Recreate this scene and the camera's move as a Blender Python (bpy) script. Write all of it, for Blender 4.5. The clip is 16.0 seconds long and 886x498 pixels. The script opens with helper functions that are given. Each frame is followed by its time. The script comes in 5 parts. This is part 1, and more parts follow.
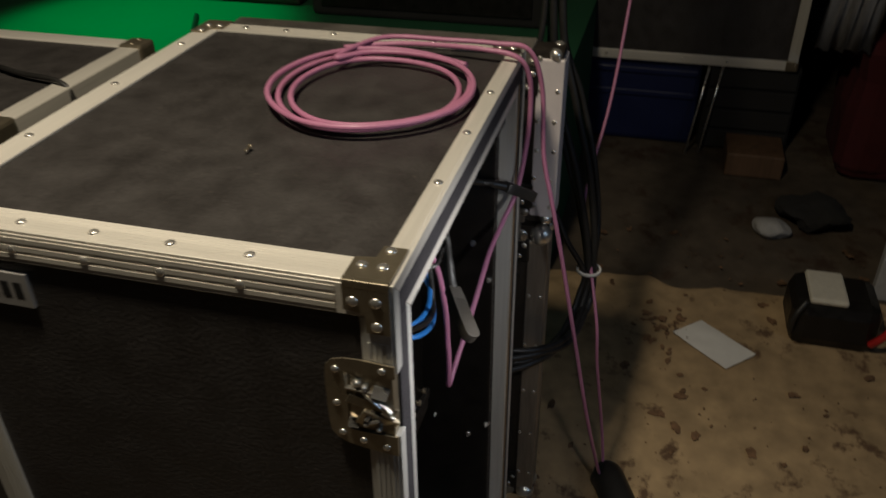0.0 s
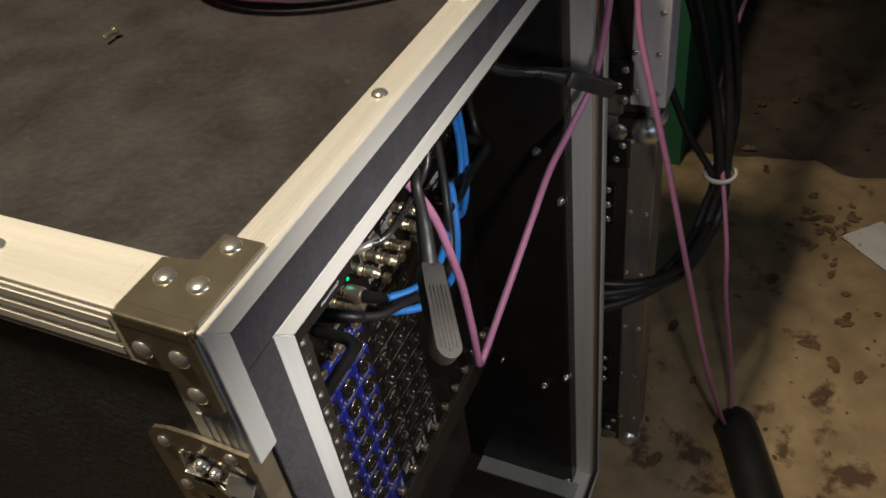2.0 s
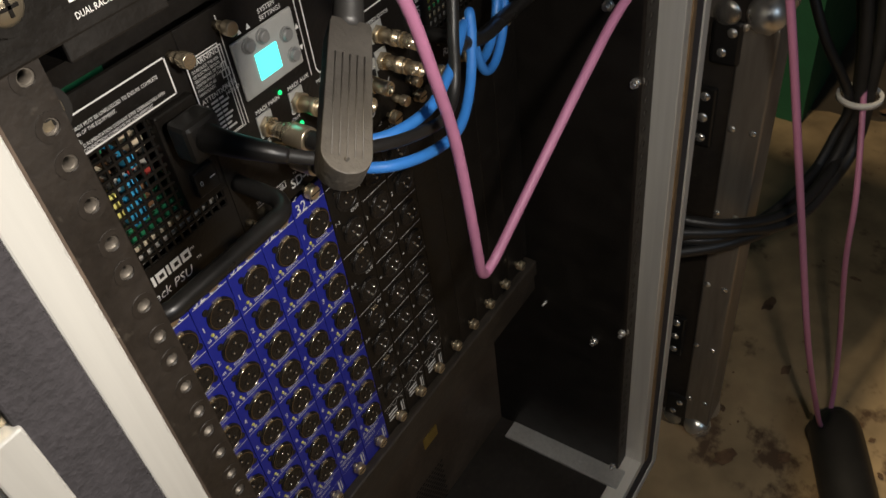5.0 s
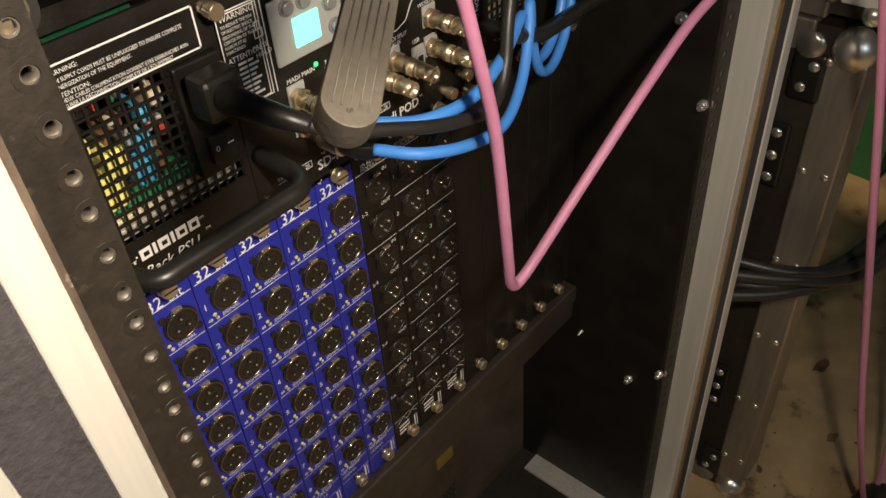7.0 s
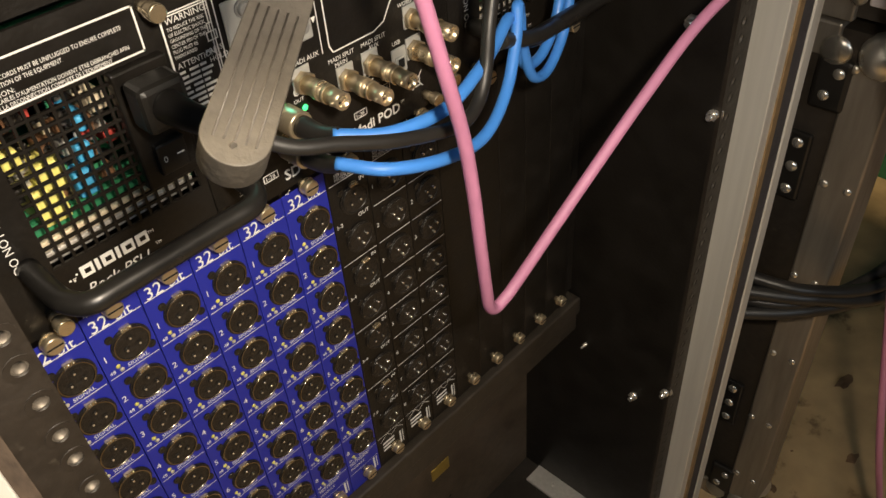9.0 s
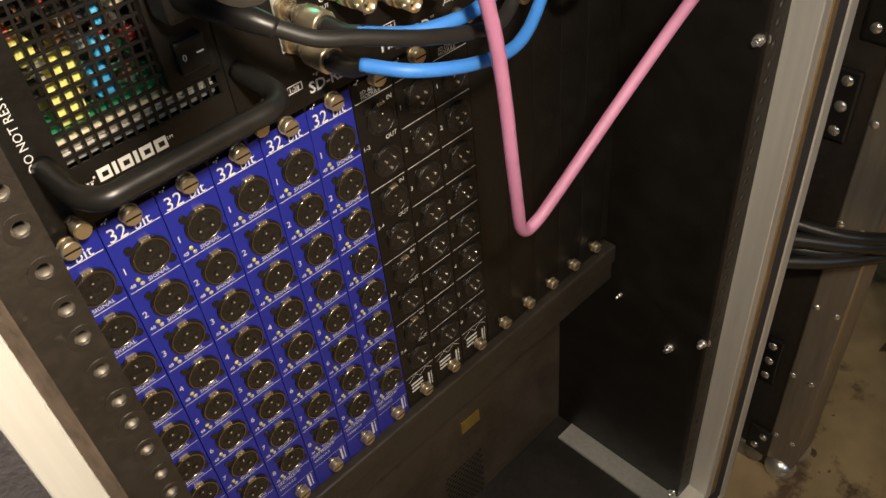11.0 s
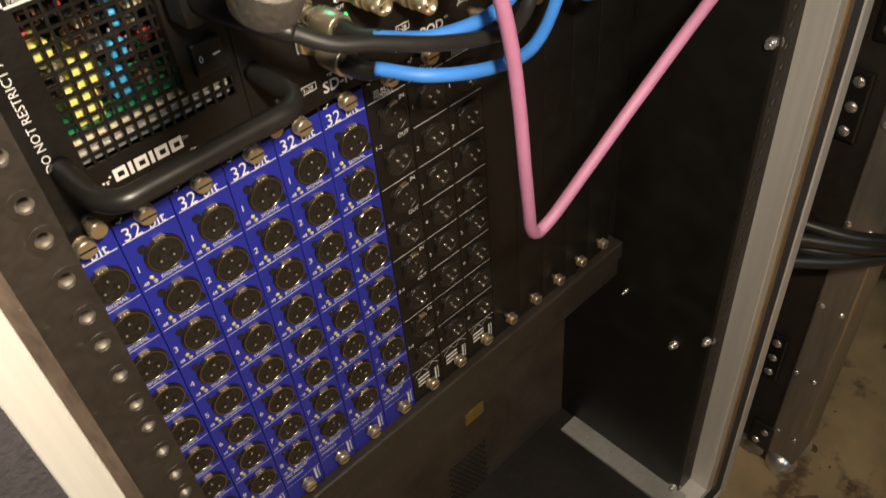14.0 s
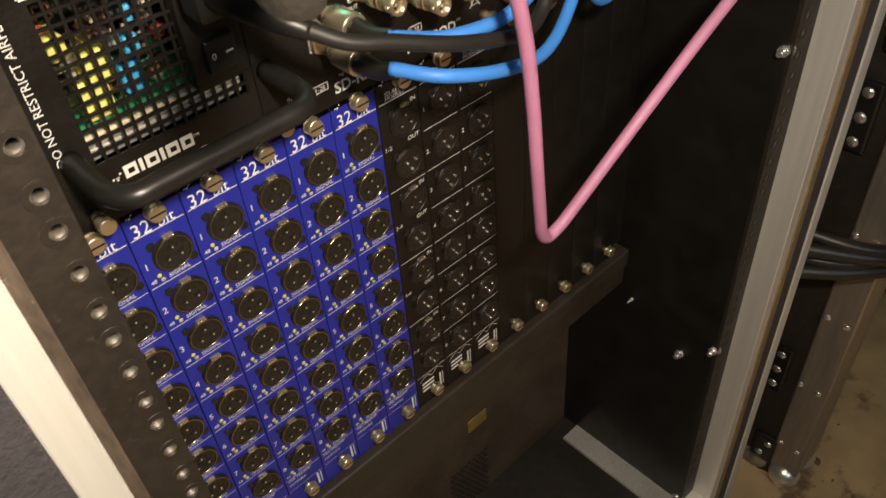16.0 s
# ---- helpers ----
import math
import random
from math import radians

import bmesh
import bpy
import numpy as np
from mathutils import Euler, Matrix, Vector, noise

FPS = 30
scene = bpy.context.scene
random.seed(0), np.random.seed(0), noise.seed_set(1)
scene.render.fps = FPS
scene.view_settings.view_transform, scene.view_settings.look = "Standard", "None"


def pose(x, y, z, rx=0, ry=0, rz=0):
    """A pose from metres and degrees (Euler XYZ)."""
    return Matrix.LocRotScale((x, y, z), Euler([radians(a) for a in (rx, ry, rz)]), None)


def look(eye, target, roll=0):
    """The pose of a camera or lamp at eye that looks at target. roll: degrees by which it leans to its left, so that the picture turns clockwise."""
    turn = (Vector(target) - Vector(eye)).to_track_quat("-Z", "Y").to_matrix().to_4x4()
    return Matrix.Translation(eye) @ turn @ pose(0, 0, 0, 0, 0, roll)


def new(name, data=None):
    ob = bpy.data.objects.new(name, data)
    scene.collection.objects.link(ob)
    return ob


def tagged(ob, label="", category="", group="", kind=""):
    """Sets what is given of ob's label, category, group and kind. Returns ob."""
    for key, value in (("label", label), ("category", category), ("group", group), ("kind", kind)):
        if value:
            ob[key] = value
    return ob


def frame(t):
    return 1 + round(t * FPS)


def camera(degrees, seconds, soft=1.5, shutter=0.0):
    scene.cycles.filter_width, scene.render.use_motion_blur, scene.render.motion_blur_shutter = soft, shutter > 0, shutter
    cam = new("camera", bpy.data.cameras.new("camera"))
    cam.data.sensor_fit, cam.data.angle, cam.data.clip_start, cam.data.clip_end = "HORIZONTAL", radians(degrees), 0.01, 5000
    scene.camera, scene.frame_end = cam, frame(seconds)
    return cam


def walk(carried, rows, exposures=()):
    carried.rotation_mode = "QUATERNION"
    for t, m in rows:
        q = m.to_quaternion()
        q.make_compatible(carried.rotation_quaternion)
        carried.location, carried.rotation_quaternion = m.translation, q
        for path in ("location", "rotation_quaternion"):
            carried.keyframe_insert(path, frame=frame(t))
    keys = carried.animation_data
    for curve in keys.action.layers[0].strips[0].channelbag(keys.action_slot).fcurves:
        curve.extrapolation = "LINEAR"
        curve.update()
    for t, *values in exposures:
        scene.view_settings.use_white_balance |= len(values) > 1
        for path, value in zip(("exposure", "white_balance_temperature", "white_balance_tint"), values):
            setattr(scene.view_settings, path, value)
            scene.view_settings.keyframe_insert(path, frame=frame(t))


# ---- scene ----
# exposure and main lamp
EXPOSURES = [(0, -0.48, 5500, 10), (1.0, -0.18, 5550, 10), (2.5, -0.05, 5600, 10), (3.5, -0.08, 5650, 10), (4.2, -0.06, 5650, 10), (6.3, 0.72, 7000, 10), (12, 1.08, 7000, 10), (16, 1.04, 7000, 10)]
BULB_EYE, BULB_WATTS = (-0.26, 0.134, 2.35), 28.0
TORCH_EYE, TORCH_AIM, TORCH_WATTS = (-0.005, -0.37, 1.095), (0.12, 0.0, 0.55), 7.2
FLOOR_Z = 0.06
cam = camera(57.2, 16.0, shutter=0.5)
PATH = [
    (0, (-0.592, -0.307, 1.443), (1.038, 0.14, 0.374), -0.7),
    (0.5, (-0.475, -0.333, 1.423), (1.064, 0.118, 0.229), -3.7),
    (1, (-0.354, -0.339, 1.378), (1.052, 0.242, 0.08), -6.0),
    (1.5, (-0.288, -0.339, 1.339), (1.038, 0.335, 0.002), -7.2),
    (2, (-0.244, -0.33, 1.302), (1.053, 0.42, -0.023), -9.0),
    (2.5, (-0.193, -0.314, 1.257), (1.027, 0.479, -0.115), -10.5),
    (3, (-0.16, -0.31, 1.234), (1.015, 0.495, -0.17), -12.0),
    (3.5, (-0.143, -0.314, 1.206), (1.001, 0.506, -0.215), -11.8),
    (4, (-0.127, -0.333, 1.15), (0.976, 0.536, -0.275), -11.1),
    (4.2, (-0.127, -0.324, 1.129), (0.987, 0.551, -0.283), -11.0),
    (6.3, (-0.1, -0.316, 1.073), (1.04, 0.723, -0.2), -3.8),
    (6.5, (-0.099, -0.313, 1.067), (1.033, 0.732, -0.208), -4.0),
    (7, (-0.097, -0.316, 1.055), (1.011, 0.735, -0.236), -4.6),
    (7.5, (-0.078, -0.311, 1.06), (1.007, 0.754, -0.24), -4.4),
    (8, (-0.074, -0.31, 1.055), (0.996, 0.766, -0.248), -4.4),
    (8.5, (-0.067, -0.311, 1.049), (0.993, 0.773, -0.255), -4.7),
    (9, (-0.049, -0.315, 1.045), (0.993, 0.781, -0.264), -4.9),
    (9.5, (-0.047, -0.319, 1.036), (0.967, 0.792, -0.283), -5.2),
    (9.7, (-0.049, -0.322, 1.029), (0.952, 0.798, -0.291), -5.5),
    (12, (-0.057, -0.319, 1.005), (0.887, 0.814, -0.345), -6.9),
    (12.5, (-0.058, -0.316, 1.003), (0.87, 0.818, -0.358), -7.2),
    (13, (-0.057, -0.316, 1.002), (0.848, 0.818, -0.374), -7.7),
    (13.5, (-0.056, -0.315, 1.007), (0.858, 0.809, -0.372), -7.3),
    (14, (-0.055, -0.316, 1.017), (0.879, 0.808, -0.349), -6.1),
    (14.5, (-0.051, -0.314, 1.036), (0.913, 0.808, -0.309), -4.3),
    (15, (-0.051, -0.315, 1.037), (0.935, 0.807, -0.294), -3.7),
    (15.5, (-0.055, -0.314, 1.028), (0.92, 0.809, -0.309), -4.2),
    (16, (-0.059, -0.312, 1.013), (0.886, 0.821, -0.337), -5.2),
]
walk(cam, [(t, look(eye, target, roll)) for t, eye, target, roll in PATH], EXPOSURES)

# ---- world and light ----
world = bpy.data.worlds.new("world")
scene.world = world
world.use_nodes = True
world.node_tree.nodes["Background"].inputs[0].default_value = (0.55, 0.6, 0.7, 1)
world.node_tree.nodes["Background"].inputs[1].default_value = 0.004


def area_lamp(name, eye, target, size, watts, colour):
    data = bpy.data.lights.new(name, "AREA")
    data.shape, data.size, data.energy, data.color = "DISK", size, watts, colour
    ob = new(name, data)
    ob.matrix_world = look(eye, target)
    return ob


ceiling_lamp = area_lamp("ceiling_lamp", BULB_EYE, (BULB_EYE[0], BULB_EYE[1], 0), 0.16, BULB_WATTS, (1.0, 0.79, 0.50))
# unseen cool source, added to brighten the front rims and lids
area_lamp("cool_fill_lamp", (-0.25, -1.75, 1.65), (0.25, 0.0, 0.9), 0.5, 2.6, (0.64, 0.81, 1.0))
# fixed spot by the late camera path, standing in for its moving torch
data = bpy.data.lights.new("camera_torch", "SPOT")
data.energy, data.color, data.spot_size, data.spot_blend, data.shadow_soft_size = TORCH_WATTS, (1.0, 0.88, 0.73), radians(128), 1.0, 0.02
new("camera_torch", data).matrix_world = look(TORCH_EYE, TORCH_AIM)
# unseen green source, added for the green light on the table cloth
data = bpy.data.lights.new("green_fill_spot", "SPOT")
data.energy, data.color, data.spot_size, data.spot_blend, data.shadow_soft_size = 60.0, (0.08, 1.0, 0.25), radians(64), 0.5, 0.05
new("green_fill_spot", data).matrix_world = look((1.80, 1.45, 1.60), (1.78, 1.40, 0.62))


# ---- materials ----
def mat(name, colour, rough=0.5, metal=0.0, vary=0.25, scale=40.0, bump=0.1, streak=None, island=0.0, spec=0.5, coat=0.0, wear=0.0):
    m = bpy.data.materials.new(name)
    m.use_nodes = True
    nt = m.node_tree
    bsdf = nt.nodes["Principled BSDF"]
    tc = nt.nodes.new("ShaderNodeTexCoord")
    mp = nt.nodes.new("ShaderNodeMapping")
    nt.links.new(tc.outputs["Object"], mp.inputs[0])
    if streak:
        mp.inputs["Scale"].default_value = streak
    n1 = nt.nodes.new("ShaderNodeTexNoise")
    n1.inputs["Scale"].default_value, n1.inputs["Detail"].default_value = scale, 6
    n2 = nt.nodes.new("ShaderNodeTexNoise")
    n2.inputs["Scale"].default_value, n2.inputs["Detail"].default_value = scale / 9, 3
    for n in (n1, n2):
        nt.links.new(mp.outputs[0], n.inputs["Vector"])
    mix = nt.nodes.new("ShaderNodeMath")
    mix.operation = "ADD"
    nt.links.new(n1.outputs[0], mix.inputs[0])
    nt.links.new(n2.outputs[0], mix.inputs[1])
    rng = nt.nodes.new("ShaderNodeMapRange")
    rng.inputs["From Min"].default_value, rng.inputs["From Max"].default_value = 0.6, 1.4
    rng.inputs["To Min"].default_value, rng.inputs["To Max"].default_value = 1 - vary, 1 + vary
    nt.links.new(mix.outputs[0], rng.inputs["Value"])
    hsv = nt.nodes.new("ShaderNodeHueSaturation")
    hsv.inputs["Color"].default_value = (*colour, 1)
    if island:
        info = nt.nodes.new("ShaderNodeObjectInfo")
        more = nt.nodes.new("ShaderNodeMath")
        more.operation = "MULTIPLY_ADD"
        more.inputs[1].default_value, more.inputs[2].default_value = island, 1 - island / 2
        nt.links.new(info.outputs["Random"], more.inputs[0])
        mul = nt.nodes.new("ShaderNodeMath")
        mul.operation = "MULTIPLY"
        nt.links.new(more.outputs[0], mul.inputs[0])
        nt.links.new(rng.outputs[0], mul.inputs[1])
        nt.links.new(mul.outputs[0], hsv.inputs["Value"])
    else:
        nt.links.new(rng.outputs[0], hsv.inputs["Value"])
    nt.links.new(hsv.outputs[0], bsdf.inputs["Base Color"])
    if wear:
        n3 = nt.nodes.new("ShaderNodeTexNoise")
        n3.inputs["Scale"].default_value, n3.inputs["Detail"].default_value = scale * 0.7, 8
        nt.links.new(tc.outputs["Object"], n3.inputs["Vector"])
        ramp = nt.nodes.new("ShaderNodeMapRange")
        ramp.inputs["From Min"].default_value, ramp.inputs["From Max"].default_value = 0.66, 0.74
        ramp.inputs["To Max"].default_value = wear
        nt.links.new(n3.outputs[0], ramp.inputs["Value"])
        worn = nt.nodes.new("ShaderNodeMixRGB")
        worn.inputs["Color2"].default_value = (0.30, 0.26, 0.20, 1)
        nt.links.new(ramp.outputs[0], worn.inputs["Fac"])
        nt.links.new(hsv.outputs[0], worn.inputs["Color1"])
        nt.links.new(worn.outputs[0], bsdf.inputs["Base Color"])
    rr = nt.nodes.new("ShaderNodeMapRange")
    rr.inputs["From Min"].default_value, rr.inputs["From Max"].default_value = 0.3, 0.7
    rr.inputs["To Min"].default_value, rr.inputs["To Max"].default_value = max(0.05, rough - 0.1), min(1, rough + 0.1)
    nt.links.new(n2.outputs[0], rr.inputs["Value"])
    nt.links.new(rr.outputs[0], bsdf.inputs["Roughness"])
    bsdf.inputs["Metallic"].default_value = metal
    bsdf.inputs["Specular IOR Level"].default_value = spec
    bsdf.inputs["Coat Weight"].default_value = coat
    if bump:
        b = nt.nodes.new("ShaderNodeBump")
        b.inputs["Strength"].default_value, b.inputs["Distance"].default_value = bump, 0.002
        nt.links.new(n1.outputs[0], b.inputs["Height"])
        nt.links.new(b.outputs[0], bsdf.inputs["Normal"])
    return m


def glow(name, colour, strength):
    m = mat(name, colour, 0.3, bump=0)
    bsdf = m.node_tree.nodes["Principled BSDF"]
    bsdf.inputs["Emission Color"].default_value = (*colour, 1)
    bsdf.inputs["Emission Strength"].default_value = strength
    return m


ALU_X = mat("ribbed_aluminium", (0.80, 0.76, 0.68), 0.48, 0.35, 0.10, 60, 0.12, (0.12, 3, 3))
ALU_Y = mat("ribbed_aluminium_deep", (0.80, 0.76, 0.68), 0.48, 0.35, 0.10, 60, 0.12, (3, 0.12, 3))
ALU_Z = mat("ribbed_aluminium_tall", (0.71, 0.70, 0.655), 0.48, 0.4, 0.12, 60, 0.12, (3, 3, 0.12))
TARNISHED = mat("tarnished_aluminium", (0.34, 0.31, 0.27), 0.42, 0.75, 0.3, 50, 0.15, (3, 3, 0.3))
ALU_DULL = mat("dull_aluminium", (0.62, 0.60, 0.56), 0.55, 0.7, 0.15, 90, 0.1, (3, 3, 0.3))
STEEL = mat("zinc_plated_steel", (0.36, 0.31, 0.22), 0.33, 0.8, 0.22, 60, 0.18)
CHROME = mat("bright_nickel", (0.80, 0.77, 0.71), 0.26, 0.85, 0.08, 120, 0.03)
RING = mat("dark_nickel_ring", (0.23, 0.205, 0.175), 0.2, 0.95, 0.12, 120, 0.03)
INSERT = mat("dark_brown_insert", (0.018, 0.015, 0.0125), 0.38, 0, 0.5, 420, 0.6)
BRASS = mat("nickel_brass", (0.66, 0.55, 0.38), 0.27, 0.85, 0.12, 150, 0.05)
PLY = mat("black_laminate", (0.040, 0.036, 0.034), 0.52, 0, 0.35, 220, 0.35, wear=0.10)
WORN_PLY = mat("worn_plywood_edge", (0.070, 0.050, 0.036), 0.75, 0, 0.9, 220, 0.5, (1, 1, 0.3), wear=0.7)
PLY_EDGE = mat("raw_plywood_edge", (0.24, 0.155, 0.075), 0.7, 0, 0.3, 150, 0.2)
FOAM = mat("charcoal_foam", (0.043, 0.039, 0.043), 0.9, 0, 0.35, 400, 0.6)
BLACK = mat("black_powder_coat", (0.0100, 0.0086, 0.0073), 0.42, 0, 0.3, 350, 0.15, spec=0.35)
VENT = mat("brown_black_panel_coat", (0.070, 0.050, 0.033), 0.55, 0, 0.4, 120, 0.25, wear=0.05)
LIP = mat("worn_black_lip", (0.034, 0.027, 0.020), 0.5, 0, 0.45, 120, 0.3, wear=0.06)
ZINC_DULL = mat("dull_grey_zinc", (0.17, 0.15, 0.125), 0.5, 0.7, 0.3, 200, 0.2)
RAIL = mat("brown_black_rail_coat", (0.0197, 0.0156, 0.0123), 0.5, 0, 0.4, 200, 0.25, spec=0.35, wear=0.08)
BLACK_SATIN = mat("black_satin_rubber", (0.014, 0.013, 0.012), 0.33, 0, 0.3, 120, 0.1)
BLACK_WALL = mat("black_painted_plywood", (0.023, 0.0185, 0.0145), 0.5, 0, 0.5, 130, 0.3, wear=0.06)
HOLE = mat("dark_hole", (0.003, 0.003, 0.003), 0.9, 0, 0.1, 50, 0)
BLUE = mat("royal_blue_panel_paint", (0.016, 0.024, 0.31), 0.45, 0, 0.06, 90, 0.05)
WHITE_INK = mat("white_screen_print", (0.80, 0.79, 0.76), 0.6, 0, 0.05, 200, 0)
GREY_PLATE = mat("grey_control_plate", (0.42, 0.42, 0.40), 0.45, 0.2, 0.08, 150, 0.05)
BUTTON = mat("grey_button", (0.30, 0.30, 0.29), 0.35, 0.4, 0.08, 150, 0.05)
PINK = mat("pink_cable_jacket", (0.47, 0.19, 0.32), 0.45, 0, 0.10, 90, 0.08)
CABLE_BLUE = mat("blue_cable_jacket", (0.045, 0.22, 0.66), 0.40, 0, 0.08, 90, 0.06)
CABLE_BLACK = mat("black_cable_jacket", (0.018, 0.017, 0.016), 0.45, 0, 0.25, 90, 0.1)
LAMP_GREY = mat("grey_ribbed_lamp_shell", (0.036, 0.032, 0.027), 0.55, 0.0, 0.35, 420, 0.22)
GOOSE = mat("dark_chrome_coil", (0.16, 0.155, 0.15), 0.25, 0.9, 0.15, 120, 0.05)
GOLD = mat("gold_sticker", (0.50, 0.34, 0.08), 0.35, 0.6, 0.2, 120, 0.1)
LED_OFF = mat("unlit_led", (0.45, 0.42, 0.30), 0.3, 0, 0.1, 80, 0)
LED_YEL = mat("yellow_tinted_led", (0.60, 0.56, 0.12), 0.3, 0, 0.1, 80, 0)
SCREEN = glow("cyan_lit_display", (0.10, 0.85, 0.75), 1.6)
LED_GRN = glow("green_led", (0.03, 0.85, 0.22), 0.9)
# dark base holds the shade over the floor beyond the sandy stretch
FLOOR = mat("dirty_concrete_shaded", (0.088, 0.068, 0.047), 0.8, 0, 0.55, 14, 0.5)
# same floor in a paler base, for the part that is lit
LIT_FLOOR = mat("sandy_lit_floor", (0.36, 0.255, 0.135), 0.75, 0, 0.50, 16, 0.5, wear=0.0)


def stained(m, colour, scale, low, high):
    """Irregular damp and rust stains over a base colour."""
    nt = m.node_tree
    bsdf = nt.nodes["Principled BSDF"]
    source = bsdf.inputs["Base Color"].links[0].from_socket
    tc = nt.nodes.new("ShaderNodeTexCoord")
    n1, n2 = nt.nodes.new("ShaderNodeTexNoise"), nt.nodes.new("ShaderNodeTexNoise")
    for n, s, d in ((n1, scale, 7), (n2, scale * 0.22, 3)):
        n.inputs["Scale"].default_value, n.inputs["Detail"].default_value, n.inputs["Roughness"].default_value = s, d, 0.62
        nt.links.new(tc.outputs["Object"], n.inputs["Vector"])
    add = nt.nodes.new("ShaderNodeMath")
    add.operation = "MULTIPLY"
    nt.links.new(n1.outputs[0], add.inputs[0])
    nt.links.new(n2.outputs[0], add.inputs[1])
    rng = nt.nodes.new("ShaderNodeMapRange")
    rng.inputs["From Min"].default_value, rng.inputs["From Max"].default_value = low, high
    nt.links.new(add.outputs[0], rng.inputs["Value"])
    mix = nt.nodes.new("ShaderNodeMix")
    mix.data_type = "RGBA"
    nt.links.new(rng.outputs[0], mix.inputs["Factor"])
    nt.links.new(source, mix.inputs[6])
    mix.inputs[7].default_value = (*colour, 1)
    nt.links.new(mix.outputs[2], bsdf.inputs["Base Color"])


stained(LIT_FLOOR, (0.135, 0.080, 0.042), 19, 0.305, 0.375)
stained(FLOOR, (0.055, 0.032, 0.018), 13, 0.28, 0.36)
LABEL = mat("grey_label", (0.34, 0.33, 0.32), 0.5, 0.2, 0.15, 60, 0.05)
PAPER = mat("white_paper", (0.74, 0.72, 0.68), 0.8, 0, 0.07, 30, 0.1)
LEAF = mat("dry_brown_leaf", (0.170, 0.098, 0.050), 0.9, 0, 0.7, 60, 0.2)
GREEN = mat("green_felt_cloth", (0.020, 0.11, 0.045), 0.9, 0, 0.15, 200, 0.3)
NAVY = mat("navy_plastic", (0.008, 0.014, 0.07), 0.5, 0, 0.2, 60, 0.1)
WALL = mat("dark_wall", (0.02, 0.019, 0.018), 0.9, 0, 0.3, 6, 0.2)
RED = mat("red_plastic", (0.45, 0.02, 0.02), 0.4, 0, 0.1, 60, 0.05)
# paler base for the upper lid's front edge
PALE = mat("pale_aluminium", (0.76, 0.70, 0.70), 0.45, 0.15, 0.08, 60, 0.06)
CREAM = mat("cream_plastic", (0.66, 0.62, 0.52), 0.5, 0, 0.1, 60, 0.1)
WOOD = mat("brown_timber", (0.13, 0.075, 0.04), 0.7, 0, 0.4, 40, 0.3, (1, 1, 0.1))
CLOTH = mat("grey_white_cloth", (0.42, 0.41, 0.40), 0.9, 0, 0.15, 50, 0.2)
MAROON = mat("maroon_cloth", (0.07, 0.008, 0.01), 0.9, 0, 0.2, 50, 0.2)
C_YEL = mat("yellow_transformer_tape", (0.80, 0.72, 0.20), 0.5, 0, 0.15, 200, 0.1)
C_BLU = mat("blue_capacitor_sleeve", (0.05, 0.34, 0.60), 0.4, 0, 0.15, 200, 0.05)
C_GRN = mat("green_circuit_board", (0.03, 0.22, 0.10), 0.4, 0, 0.2, 200, 0.1)
C_GRY = mat("grey_component", (0.52, 0.49, 0.45), 0.4, 0.4, 0.25, 200, 0.1)
C_RED = mat("red_component", (0.38, 0.05, 0.04), 0.4, 0, 0.2, 200, 0.1)
C_TAN = mat("tan_terminal_block", (0.66, 0.56, 0.40), 0.5, 0, 0.15, 200, 0.1)
C_BRN = mat("brown_coil", (0.20, 0.10, 0.05), 0.4, 0, 0.2, 200, 0.1)


# ---- mesh helpers ----
def box(bm, x0, x1, y0, y1, z0, z1, bevel=0.0, mi=0):
    m = Matrix.Translation(((x0 + x1) / 2, (y0 + y1) / 2, (z0 + z1) / 2)) @ Matrix.Diagonal((abs(x1 - x0), abs(y1 - y0), abs(z1 - z0), 1))
    tmp = bmesh.new()
    bmesh.ops.create_cube(tmp, size=1, matrix=m)
    if bevel:
        bmesh.ops.bevel(tmp, geom=tmp.edges[:], offset=bevel, segments=2, affect="EDGES", profile=0.5)
    merge(bm, tmp, mi)
    return bm


def merge(bm, tmp, mi=None, m=None):
    me = bpy.data.meshes.new("tmp")
    if m is not None:
        tmp.transform(m)
    if mi is not None:
        for f in tmp.faces:
            f.material_index = mi
    tmp.to_mesh(me)
    tmp.free()
    bm.from_mesh(me)
    bpy.data.meshes.remove(me)


AIM = {"x": Matrix.Rotation(radians(90), 4, "Y"), "y": Matrix.Rotation(radians(90), 4, "X"), "z": Matrix.Identity(4)}


def cyl(bm, c, r, depth, axis="y", seg=20, r2=None, mi=0, bevel=0.0):
    tmp = bmesh.new()
    bmesh.ops.create_cone(tmp, cap_ends=True, segments=seg, radius1=r, radius2=r if r2 is None else r2, depth=depth)
    if bevel:
        edges = [e for e in tmp.edges if len({round(v.co.z, 5) for v in e.verts}) == 1]
        bmesh.ops.bevel(tmp, geom=edges, offset=bevel, segments=2, affect="EDGES", profile=0.5)
    for f in tmp.faces:
        f.smooth = len(f.verts) == 4
    merge(bm, tmp, mi, Matrix.Translation(c) @ AIM[axis])
    return bm


